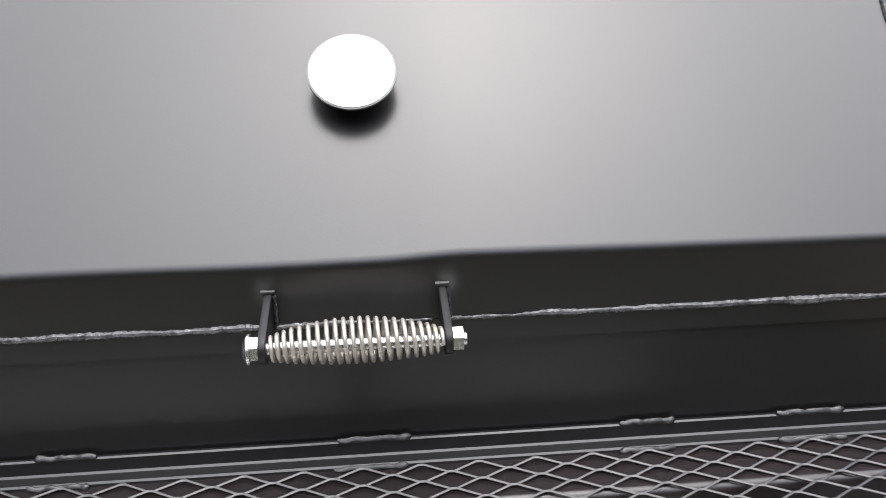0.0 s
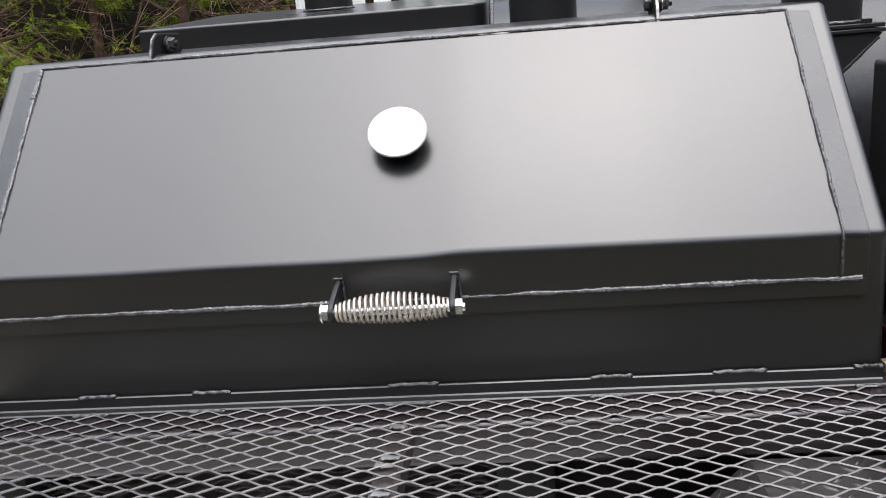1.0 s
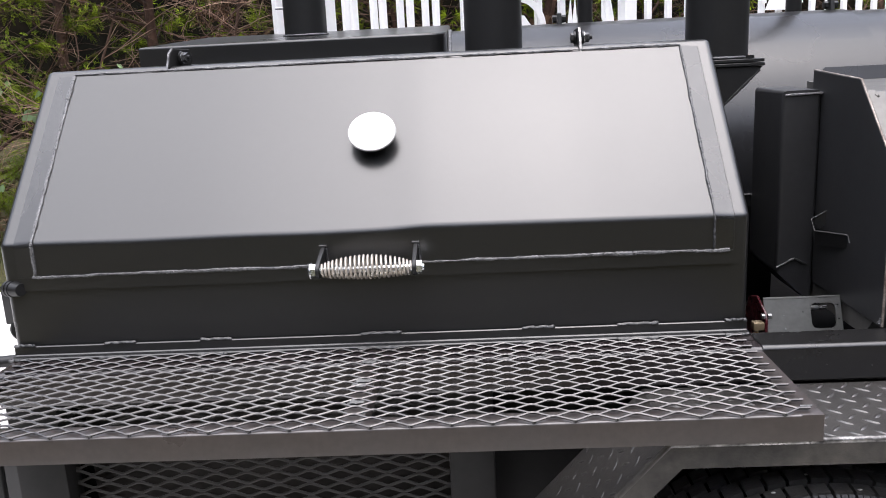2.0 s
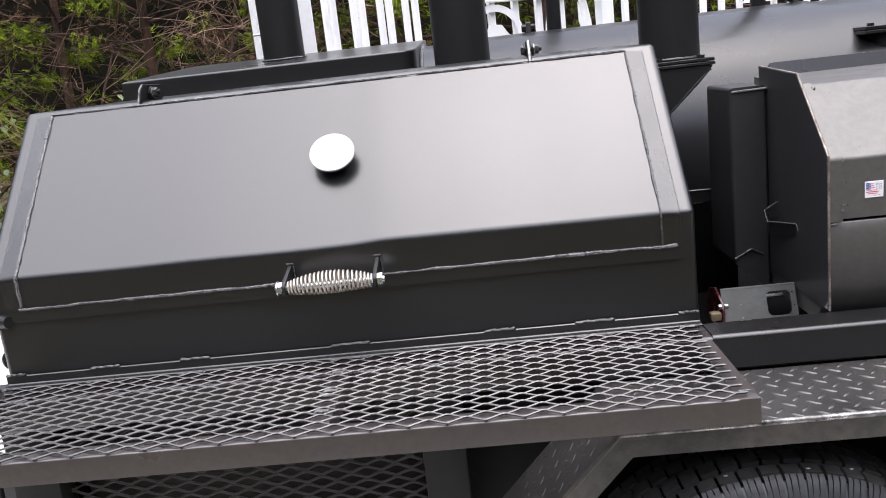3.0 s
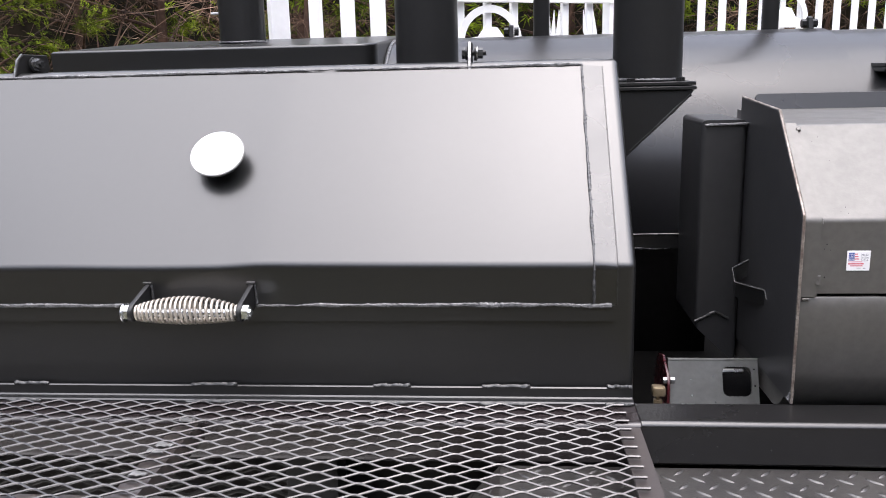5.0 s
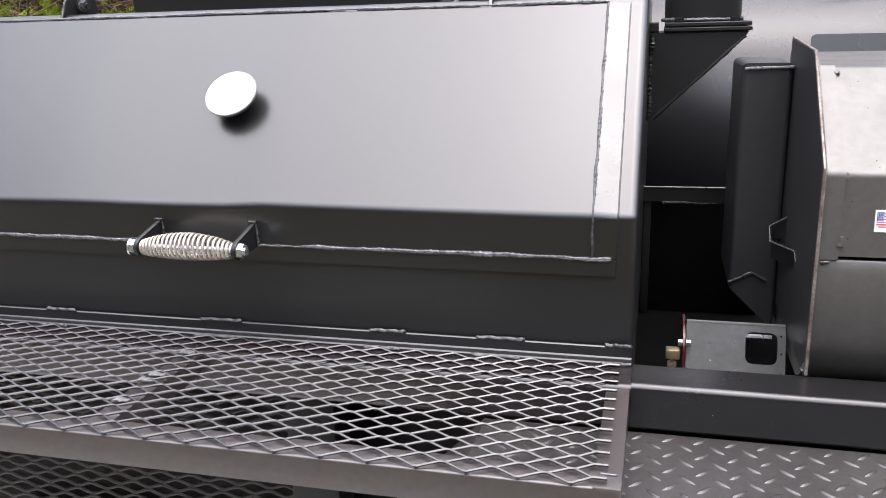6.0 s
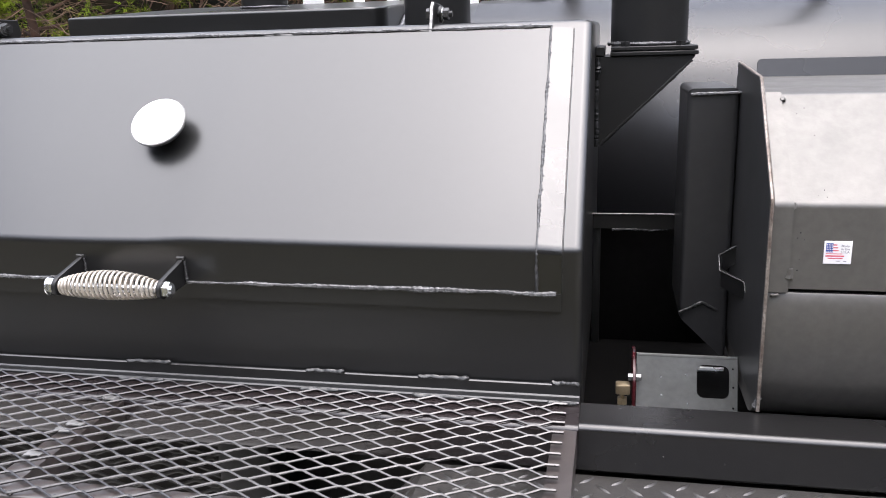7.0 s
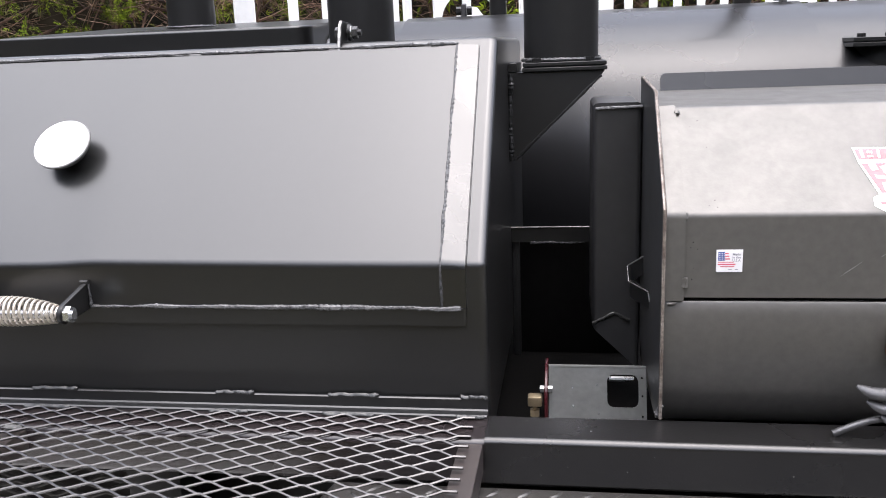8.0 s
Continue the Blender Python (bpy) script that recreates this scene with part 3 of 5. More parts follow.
# ---------------------------------------------------------------- wood rack below the chamber
rack = thing("wood_rack", (-0.2, 0.15, 0.44), "black steel rack with expanded mesh below the smoker", "rack")
for x0, x1 in ((-0.632, -0.545), (0.115, 0.192)):
    bm = bmesh.new()
    box(bm, x0, x1, -0.030, 0.030, 0.10, 0.798, 0.004)
    part("post", bm, POST, rack)
bm = bmesh.new()
rows = int(0.33 / SWD * 2)
expanded(bm, lambda u, v, w: (-0.545 + u * 1.031, 0.004 + w, 0.475 + v), 12, rows, width=0.0050, twist=-0.25)
part("mesh_panel", bm, RACK, rack, "diamond-pattern expanded steel mesh", smooth=50)
bm = bmesh.new()
box(bm, -0.544, 0.114, -0.010, 0.028, 0.440, 0.474, 0.003)
part("bottom_rail", bm, POST, rack)
bm = bmesh.new()
box(bm, -0.5449, 0.174, 0.060, 0.064, 0.30, 0.798, 0.001)
part("back_panel", bm, SOOT, rack)
bm = bmesh.new()
box(bm, -0.452, 0.114, 0.030, 0.0595, 0.455, 0.461, 0.001)
part("floor_plate", bm, SHADE_BLACK, rack)
# sheet added to keep light from the left off the back panel
bm = bmesh.new()
box(bm, -0.5449, -0.541, 0.020, 0.0595, 0.508, 0.798, 0.001)
part("side_sheet", bm, SHADE_BLACK, rack)


# ---------------------------------------------------------------- trailer: rail, fender, wheel
trailer = thing("trailer", (0.6, 0.4, 0.36), "black steel smoker trailer with a tread plate fender", "trailer")
bm = bmesh.new()
tube = []
for cy, cz, a0 in ((-0.0200, 0.8345, 0), (-0.0735, 0.8345, 90), (-0.0735, 0.789, 180), (-0.0200, 0.789, 270)):
    tube += [(cy + 0.0085 * math.cos(radians(a0 + d)), cz + 0.0085 * math.sin(radians(a0 + d))) for d in (0, 22.5, 45, 67.5, 90)]
extrude_x(bm, tube, 0.6110, 2.4, 0.0006, 1)
part("side_rail", bm, RAIL, trailer, "black square tube rail", weighted=True)
bm = bmesh.new()
box(bm, -1.6, 2.4, 0.30, 0.36, 0.40, 0.55, 0.006)
box(bm, -1.6, 2.4, 1.60, 1.66, 0.40, 0.55, 0.006)
part("chassis", bm, PIPE_BLACK, trailer)
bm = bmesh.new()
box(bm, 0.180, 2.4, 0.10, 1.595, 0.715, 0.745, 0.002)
# the deck's colour is darkened to hold the shade between chamber and firebox
part("deck", bm, SHADE_BLACK, trailer, "black tread plate deck")
bm = bmesh.new()
box(bm, 0.100, 2.4, 0.100, 0.104, 0.10, 0.714, 0.001)
part("side_skirt", bm, POST, trailer)
bm = bmesh.new()
extrude_x(bm, [(-0.018, 0.775), (0.10, 0.775), (0.10, 0.746), (-0.018, 0.746)], 0.615, 2.4)
part("rail_filler", bm, PIPE_BLACK, trailer)

# the fender: flat top, two slopes, and a lip that hangs from its outer edge
CX = 0.64
fender_top = [Vector(p) for p in ((0.215, 0.555), (0.426, 0.780), (2.05, 0.780), (2.27, 0.555))]
bm = bmesh.new()
extrude_y(bm, list(offset(fender_top, 0.0)) + list(offset(fender_top, -0.004))[::-1], -0.268, -0.0835)
fender = part("fender", bm, TREAD, trailer, "worn black tread plate fender")
inner = offset(fender_top, -0.037)
bm = bmesh.new()
lip_line = [inner[0], inner[1], Vector((0.828, 0.743)), Vector((1.02, 0.505)), Vector((1.46, 0.505)), Vector((1.66, 0.743)), inner[2], inner[3]]
extrude_y(bm, list(offset(fender_top, -0.0005)) + lip_line[::-1], -0.272, -0.2685)
part("fender_lip", bm, LIP, fender)
bm = bmesh.new()
sweep(bm, [(p.x, -0.2690, p.y - 0.0022) for p in fender_top[1:3]], 0.0048, 10)
part("fender_edge", bm, SCUFF_GLINT, fender, "worn shiny fender edge")
for a, b in (fender_top[:2], fender_top[2:]):
    bm = bmesh.new()
    sweep(bm, [(a.x, -0.2690, a.y - 0.0022), (b.x, -0.2690, b.y - 0.0022)], 0.0044, 10)
    part("fender_edge", bm, LIP, fender)
bm = bmesh.new()
extrude_y(bm, [(p.x, p.y - 0.006) for p in fender_top] + [(2.27, 0.40), (0.215, 0.40)], -0.082, -0.078)
part("fender_back", bm, SHADE_BLACK, fender)


def lug_mesh(turn):
    """One raised lug of tread plate: a low lens with sloped ends."""
    bm = bmesh.new()
    line = [(-0.0130, 0.0), (-0.0070, 0.0030), (0.0, 0.0036), (0.0070, 0.0030), (0.0130, 0.0), (0.0070, -0.0030), (0.0, -0.0036), (-0.0070, -0.0030)]
    c, s = math.cos(turn), math.sin(turn)
    low = [bm.verts.new((x * c - y * s, x * s + y * c, -0.0003)) for x, y in line]
    high = [bm.verts.new((x * 0.7 * c - y * 0.45 * s, x * 0.7 * s + y * 0.45 * c, 0.0019)) for x, y in line]
    for i in range(8):
        bm.faces.new((low[i], low[(i + 1) % 8], high[(i + 1) % 8], high[i]))
    bm.faces.new(high)
    return finish(bm, "tread_lug", TREAD, 60)


LUGS = [lug_mesh(radians(-45)), lug_mesh(radians(45))]


def lugs(parent, origin, along, across, na, nb, pitch=0.0205, size=1.0):
    """Rows of lugs, by turns in two directions, over a flat part of the fender."""
    at = base_of(parent)
    along, across = Vector(along).normalized(), Vector(across).normalized()
    normal = along.cross(across)
    turn = Matrix((along, across, normal)).transposed().to_4x4()
    for i in range(na):
        for j in range(i % 2, nb, 2):
            ob = new("tread_lug", LUGS[i % 2])
            ob.parent = parent
            ob.matrix_local = Matrix.Translation(Vector(origin) + along * (i + 0.5) * pitch + across * (j + 0.5) * pitch - at) @ turn @ Matrix.Diagonal((size, size, size * 0.7 if size < 1 else 1, 1))


lugs(fender, (0.450, -0.268, 0.780), (1, 0, 0), (0, 1, 0), 46, 10, 0.0182)
side = (fender_top[1] - fender_top[0]).normalized()
lugs(fender, (fender_top[0].x + side.x * 0.08, -0.266, fender_top[0].y + side.y * 0.08), (side.x, 0, side.y), (0, 1, 0), 12, 10, 0.0182, 0.72)

# the wheel
WX, WZ, WR = CX + 0.02, 0.345, 0.340


def revolve(bm, line, seg=96):
    """A profile of (radius, y) turned round the axle."""
    rings = []
    for k in range(seg):
        a = 2 * math.pi * k / seg
        rings.append([bm.verts.new((WX + r * math.sin(a), y, WZ + r * math.cos(a))) for r, y in line])
    for k in range(seg):
        r0, r1 = rings[k], rings[(k + 1) % seg]
        for i in range(len(line) - 1):
            bm.faces.new((r0[i], r0[i + 1], r1[i + 1], r1[i]))
    return bm


bm = bmesh.new()
tyre_line = [(0.195, -0.235), (0.205, -0.246), (0.212, -0.246), (0.204, -0.250), (0.235, -0.257), (0.239, -0.260), (0.243, -0.257), (0.262, -0.2615), (0.264, -0.2624), (0.266, -0.2624), (0.268, -0.2618), (0.274, -0.2620), (0.276, -0.2627), (0.278, -0.2620),
             (0.290, -0.2605), (0.312, -0.2545), (0.325, -0.243), (0.322, -0.225), (0.324, -0.160), (0.322, -0.095), (0.312, -0.070), (0.270, -0.060), (0.205, -0.075)]
revolve(bm, tyre_line)
tyre = part("wheel", bm, SIDEWALL, trailer, "black rubber tyre, its bluish sheen put into the colour")


def tread_blocks(bm):
    ribs = ((-0.2362, -0.214, 68, 0.02), (-0.202, -0.172, 68, 0.4), (-0.164, -0.134, 68, 0.0), (-0.126, -0.095, 68, 0.4))
    for y0, y1, count, lag in ribs:
        for k in range(count):
            a0 = 2 * math.pi * (k + lag + 0.11) / count
            a1 = 2 * math.pi * (k + lag + 0.94) / count
            crown = lambda y: WR - 0.004 * ((y + 0.165) / 0.07) ** 2
            vs = []
            for up in (0, 1):
                for a, y in ((a0, y0), (a1, y0), (a1, y1), (a0, y1)):
                    r = 0.322 if not up else crown(y)
                    vs.append(bm.verts.new((WX + r * math.sin(a), y, WZ + r * math.cos(a))))
            for q in range(4):
                bm.faces.new((vs[q], vs[(q + 1) % 4], vs[4 + (q + 1) % 4], vs[4 + q]))
            bm.faces.new(vs[4:])
    return bm


def shoulder_ribs(bm):
    for k in range(204):
        a0, a1 = 2 * math.pi * (k + (0.34 if k % 3 == 0 else 0.10)) / 204, 2 * math.pi * (k + 0.92) / 204
        low = 0.300 + 0.005 * ((k * 7) % 5) / 4
        line = ((0.3345, -0.2398), (0.3290, -0.2470), (0.3160, -0.2550), (low, -0.2588))
        deep = 0.0026
        rows = [[bm.verts.new((WX + (r - d * f) * math.sin(a), y + d * f, WZ + (r - d * f) * math.cos(a))) for (r, y), f in zip(line, (1, 0.9, 0.55, 0.1))] for a, d in ((a0, deep), (a0, 0), (a1, 0), (a1, deep))]
        for r0, r1 in zip(rows, rows[1:]):
            for i in range(3):
                bm.faces.new((r0[i], r0[i + 1], r1[i + 1], r1[i]))
    return bm


bm = bmesh.new()
revolve(bm, [(0.318, -0.243), (0.3265, -0.2385), (0.3275, -0.165), (0.3265, -0.09), (0.318, -0.085)])
# shade of the tread grooves, painted as a near-black floor
part("tread_base", bm, SHADE_BLACK, tyre, "groove floor with shade put into its near-black colour")
part("tread", tread_blocks(bmesh.new()), RUBBER, tyre, "block tread with narrow shoulder grooves", smooth=0, kind="stuff")
part("shoulder_ribs", shoulder_ribs(bmesh.new()), SHOULDER, tyre, "narrow shoulder ribs", smooth=50, kind="stuff")
for a, y in ((-13, -0.222), (-3, -0.188), (7, -0.231), (19, -0.215)):
    a = radians(a)
    bm = bmesh.new()
    bmesh.ops.create_icosphere(bm, subdivisions=1, radius=0.0020, matrix=Matrix.Translation((WX + 0.338 * math.sin(a), y, WZ + 0.338 * math.cos(a))) @ Matrix.Diagonal((1.9, 1.0, 0.6, 1)))
    part("stone", bm, CONCRETE, tyre, "pale grit on the tread")
bm = bmesh.new()
revolve(bm, [(0.03, -0.215), (0.12, -0.205), (0.17, -0.215), (0.180, -0.240), (0.197, -0.246), (0.199, -0.236), (0.19, -0.10)], 64)
part("rim", bm, RIM, tyre, "painted steel rim")


bm = bmesh.new()
rod(bm, (0.336, -0.077, 0.47), (0.336, -0.077, 0.512), 0.006, seg=12)
rod(bm, (0.352, -0.077, 0.47), (0.352, -0.077, 0.508), 0.006, seg=12)
hexagon(bm, (0.336, -0.077, 0.488), (0.336, -0.077, 0.499), 0.011)
hexagon(bm, (0.352, -0.077, 0.486), (0.352, -0.077, 0.497), 0.011)
box(bm, 0.320, 0.368, -0.0775, -0.070, 0.40, 0.486, 0.002, 1)
part("spring_bolt", bm, IRON, trailer, "dark threaded spring bolts with nuts")


# ---------------------------------------------------------------- smokestacks
def stack(x, y, z0, r, tall, label, base=True):
    bm = bmesh.new()
    rod(bm, (x, y, z0), (x, y, z0 + tall), r, seg=48, caps=False)
    rod(bm, (x, y, z0 + 0.004), (x, y, z0 + tall - 0.002), r - 0.004, seg=48, caps=False)
    ob = thing("smokestack", (x, y, z0), label, "smokestack", "smokestacks")
    part("pipe", bm, PIPE_BLACK, ob)
    if base:
        loop = [(x + (r + 0.002) * math.cos(a), y + (r + 0.002) * math.sin(a), z0 + 0.003) for a in (2 * math.pi * k / 60 for k in range(61))]
        part("weld_bead", bead(loop, 0.0032, 0.5, int(100 * x) + 200, 0.004), WELD, ob)
    return ob


exhaust = stack(0.700, 0.518, 1.2678, 0.0640, 1.0, "black steel exhaust stack bolted on a triangular outlet")
for z0, z1, grow in ((1.2520, 1.2588, 0.0), (1.2602, 1.2670, -0.001)):
    bm = bmesh.new()
    box(bm, 0.636 - grow, 0.776 + grow, 0.436 - grow, 0.600 + grow, z0, z1, 0.0012, 1)
    part("flange", bm, PIPE_BLACK, exhaust)
bm = bmesh.new()
extrude_y(bm, [(0.611, 1.2512), (0.772, 1.2512), (0.766, 1.243), (0.622, 1.106), (0.611, 1.106)], 0.440, 0.596)
outlet = part("outlet_box", bm, PIPE_BLACK, exhaust, "black triangular outlet box")
part("weld_bead", bead([(0.615, 0.439, 1.250), (0.615, 0.439, 1.104)], 0.0046, 0.9, 301), PIPE_BLACK, outlet)
part("weld_bead", bead([(0.622, 0.4385, 1.106), (0.766, 0.4385, 1.243)], 0.0026, 0.5, 302), PIPE_BLACK, outlet)
bm = bmesh.new()
box(bm, 0.612, 0.627, 0.440, 0.596, 1.2525, 1.2675, 0.001, 1)
part("flange", bm, PIPE_BLACK, exhaust)
for x in (0.660, 0.748):
    bm = bmesh.new()
    hexagon(bm, (x, 0.446, 1.2671), (x, 0.446, 1.2740), 0.0085)
    part("bolt", bm, PIPE_BLACK, exhaust)
    bm = bmesh.new()
    hexagon(bm, (x, 0.450, 1.2405), (x, 0.450, 1.2508), 0.0075)
    part("nut", bm, GALV if x > 0.7 else SHEET, exhaust)

stack(0.242, 0.950, 0.80, 0.0755, 1.6, "thick black steel exhaust stack behind the chamber", base=False)


# ---------------------------------------------------------------- the second cooker behind, and the barrel
cooker = thing("warming_cooker", (-0.3, 1.3, 0.78), "black rectangular cooker box behind the chamber", "smoker")
bm = bmesh.new()
outline = [(-0.704, 1.555), (-0.704, 0.94)]
outline += [(0.070 + 0.046 * math.sin(a), 0.986 - 0.046 * math.cos(a)) for a in (radians(d) for d in range(0, 91, 15))] + [(0.116, 1.555)]


def cooker_shell(bm, z0, z1, grow=0.0):
    """The box's outline, upright; the roof rises to the rear."""
    roof = lambda y: 1.362 + (y - 0.94) * 0.062
    low = [bm.verts.new((x, y, roof(y) - 0.016 if z0 is None else z0)) for x, y in outline]
    top = [bm.verts.new((x, y, roof(y) - 0.0160 if z1 is None else roof(y))) for x, y in outline]
    n = len(outline)
    for k in range(n):
        bm.faces.new((low[k], low[(k + 1) % n], top[(k + 1) % n], top[k]))
    bm.faces.new(low[::-1])
    return bm.faces.new(top)


cooker_shell(bm, 0.746, None)
part("body", bm, BLACK, cooker, "black folded sheet body with a rounded corner", weighted=True)
bm = bmesh.new()
face = cooker_shell(bm, None, 1.0)
bmesh.ops.bevel(bm, geom=list(face.edges), offset=0.006, segments=3, affect="EDGES", profile=0.5)
part("roof", bm, BLACK, cooker, "black roof sheet rising to the rear", weighted=True)
rear_stack = stack(-0.312, 1.264, 1.380, 0.0635, 1.0, "black steel exhaust stack on the rear cooker")
bm = bmesh.new()
rod(bm, (-0.400, 1.264, 1.464), (-0.374, 1.264, 1.464), 0.0035, seg=10)
part("damper_pin", bm, STEEL, rear_stack, "short worn pin")

barrel = thing("smoker_barrel", (1.0, 1.28, 0.78), "large black horizontal steel smoker barrel", "smoker")
BY, BZ, BR = 1.28, 0.978, 0.395
BX = 0.120                       # the barrel's end
bm = bmesh.new()
rod(bm, (BX, BY, BZ), (3.2, BY, BZ), BR, seg=128)
part("shell", bm, TANK_PAINT, barrel, "black painted rolled steel shell")
bm = bmesh.new()
rings = []
for f in (0.0, 0.12, 0.25, 0.4, 0.6, 0.8, 1.0):
    a = radians(90 * f)
    rings.append([bm.verts.new((BX - 0.030 * math.sin(a), BY + BR * math.cos(a) * math.cos(t), BZ + BR * math.cos(a) * math.sin(t)))
                  for t in (2 * math.pi * k / 96 for k in range(96))] if f < 1 else None)
tip = bm.verts.new((BX - 0.030, BY, BZ))
for r0, r1 in zip(rings, rings[1:-1]):
    for k in range(96):
        bm.faces.new((r0[k], r0[(k + 1) % 96], r1[(k + 1) % 96], r1[k]))
for k in range(96):
    bm.faces.new((rings[-2][k], rings[-2][(k + 1) % 96], tip))
part("end_cap", bm, RAW, barrel, "pale grey dished end cap")
bm = bmesh.new()
ring = [(BX + 0.002, BY + BR * math.cos(a), BZ + BR * math.sin(a)) for a in (2 * math.pi * k / 96 for k in range(97))]
sweep(bm, ring, 0.006, 8)
part("end_weld", bm, WELD, barrel)
# the door's plate, rolled to the shell
bm = bmesh.new()
door_arc = [Vector((BY - (BR) * math.sin(a), BZ + (BR) * math.cos(a))) for a in (radians(d) for d in (4, 7, 10, 13, 16, 37, *range(39, 112, 2)))]
extrude_x(bm, offset(door_arc, -0.006) + offset(door_arc, -0.0005)[::-1], 0.30, 1.270)
door = part("door", bm, TANK_PAINT, barrel, "rolled black door")
for x in (0.446, 1.235):
    bm = bmesh.new()
    tab = [(1.222, 1.365), (1.262, 1.365), (1.258, 1.399), (1.246, 1.409), (1.230, 1.405)]
    extrude_x(bm, tab, x - 0.006, x + 0.006, 0.001, 1)
    ob = part("hinge", bm, PIPE_BLACK, barrel, "black bolted hinge")
    bm = bmesh.new()
    hexagon(bm, (x - 0.020, 1.243, 1.391), (x - 0.008, 1.243, 1.391), 0.011)
    hexagon(bm, (x + 0.008, 1.243, 1.391), (x + 0.020, 1.243, 1.391), 0.011)
    part("bolt", bm, PIPE_BLACK, ob)
for x in (0.530, 1.150):
    bm = bmesh.new()
    rod(bm, (x, 1.30, 1.352), (x, 1.30, 2.3), 0.0225, seg=20)
    part("counterweight_post", bm, PIPE_BLACK, barrel, "slim black upright tube")
bm = bmesh.new()
rod(bm, (1.393, 1.03, 1.16), (1.393, 1.03, 1.2655), 0.060, seg=32)
outlet = part("flanged_port", bm, PIPE_BLACK, barrel, "black flanged port")
for z in (1.266, 1.277):
    bm = bmesh.new()
    box(bm, 1.316, 1.470, 0.953, 1.107, z, z + 0.009, 0.001, 1)
    part("flange", bm, PIPE_BLACK, outlet)
for x, y in ((1.336, 0.97), (1.393, 0.97), (1.450, 0.97), (1.336, 1.09), (1.450, 1.09)):
    bm = bmesh.new()
    hexagon(bm, (x, y, 1.2862), (x, y, 1.294), 0.009)
    part("bolt", bm, PIPE_BLACK, outlet)
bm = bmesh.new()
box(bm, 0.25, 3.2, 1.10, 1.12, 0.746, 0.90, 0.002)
part("cradle_plate", bm, SHADE_BLACK, barrel)

# the heat shield between chamber and firebox
shield = thing("heat_shield", (0.68, 0.50, 0.746), "black angle iron ledge over a dark gap", "shield")
bm = bmesh.new()
extrude_x(bm, [(0.440, 0.987), (0.440, 0.961), (0.446, 0.961), (0.446, 0.987)], 0.6105, 0.8180)
part("ledge", bm, PIPE_BLACK, shield)
# lighter rod added to paint the ledge's bright top line
bm = bmesh.new()
sweep(bm, [(0.612, 0.4395, 0.9868), (0.7175, 0.4395, 0.9872), (0.8175, 0.4395, 0.9868)], 0.0016, 6)
part("edge_highlight", bm, GREY_METAL, shield, "thin rod painting a highlight on the upper edge")
part("weld_bead", bead([(0.645, 0.4415, 0.9595), (0.700, 0.4415, 0.9590), (0.74, 0.4415, 0.9595)], 0.0024, 0.8, 351), WELD_DARK, shield)
bm = bmesh.new()
box(bm, 0.6125, 0.6260, 0.452, 0.457, 0.746, 0.960, 0.001)
part("side_flange", bm, PIPE_BLACK, shield)
# sheet added to paint the gap's deep shade below the ledge
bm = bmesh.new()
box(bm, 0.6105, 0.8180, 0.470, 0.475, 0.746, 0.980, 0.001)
part("gap_shade_sheet", bm, SHADE_BLACK, shield)


# ---------------------------------------------------------------- firebox
fire = thing("firebox", (1.2, 0.2, 0.845), "bare grey mill steel firebox with a sloped top", "firebox")
END = [(-0.018, 0.845), (-0.018, 1.1045), (0.107, 1.2320), (0.298, 1.2430), (0.298, 0.845)]
bm = bmesh.new()
extrude_x(bm, END, 0.8185, 0.8235, 0.0006, 1)
part("end_plate", bm, DUCT, fire, "black end plate with a raw edge")
bm = bmesh.new()
sweep(bm, [(0.8210, y, z) for y, z in END[:4]], 0.0022, 6)
part("raw_edge", bm, CUT, fire, "bright strip painting the highlight of the front edge of the end plate")
shape = round_corners([(0.34, 0.846), (0.34, 1.2215), (0.1155, 1.2114), (-0.010, 1.0965), (-0.010, 0.9975)], [0.0, 0.012, 0.010])
bm = bmesh.new()
extrude_x(bm, shape + [Vector((0.02, 0.9975)), Vector((0.02, 0.846))], 0.8236, 2.30)
part("hood", bm, RAW, fire, "bare steel hood with smudges", weighted=True)
belly = [(-0.0085, 0.9925)] + [(-0.0125 + 0.085 * (1 - math.cos(a)), 0.955 - 0.146 * math.sin(a)) for a in (radians(d) for d in range(-14, 91, 6))]
bm = bmesh.new()
extrude_x(bm, belly + [(0.30, 0.8085), (0.30, 0.9925)], 0.8236, 2.30)
part("belly", bm, RAW, fire, "bare steel rounded lower shell")
strip = round_corners([(0.1155, 1.2114), (-0.010, 1.0965), (-0.010, 0.9935)], [0.010])
part("end_strip", folded(strip, 0.824, 0.8455, -0.001, 0.0030), RAW, fire)
part("weld_bead", bead([(0.8465, -0.0110, 1.022), (0.8465, -0.0110, 1.010)], 0.0036, 0.7, 401), RAW, fire)
part("weld_bead", bead([(0.8465, -0.0110, 1.092), (0.8465, -0.0088, 1.0990)], 0.0017, 0.5, 402), RAW, fire)
part("weld_bead", bead([(0.8465, 0.108, 1.2055), (0.8465, 0.104, 1.2015)], 0.0036, 0.6, 403), RAW, fire)
part("weld_bead", bead([(0.827, -0.0125, 0.990), (0.836, -0.0125, 0.991)], 0.0018, 0.6, 404), RAW, fire)
part("weld_bead", bead([(0.817, -0.014, 0.848), (0.822, -0.017, 0.862)], 0.004, 0.8, 405), WELD, fire)
bm = bmesh.new()
stand = [(0.850, 1.219), (0.850, 1.236)] + [(0.857 - 0.007 * math.cos(a), 1.238 + 0.008 * math.sin(a)) for a in (radians(d) for d in range(0, 91, 15))] + [(2.30, 1.246), (2.30, 1.219)]
extrude_y(bm, stand, 0.334, 0.339)
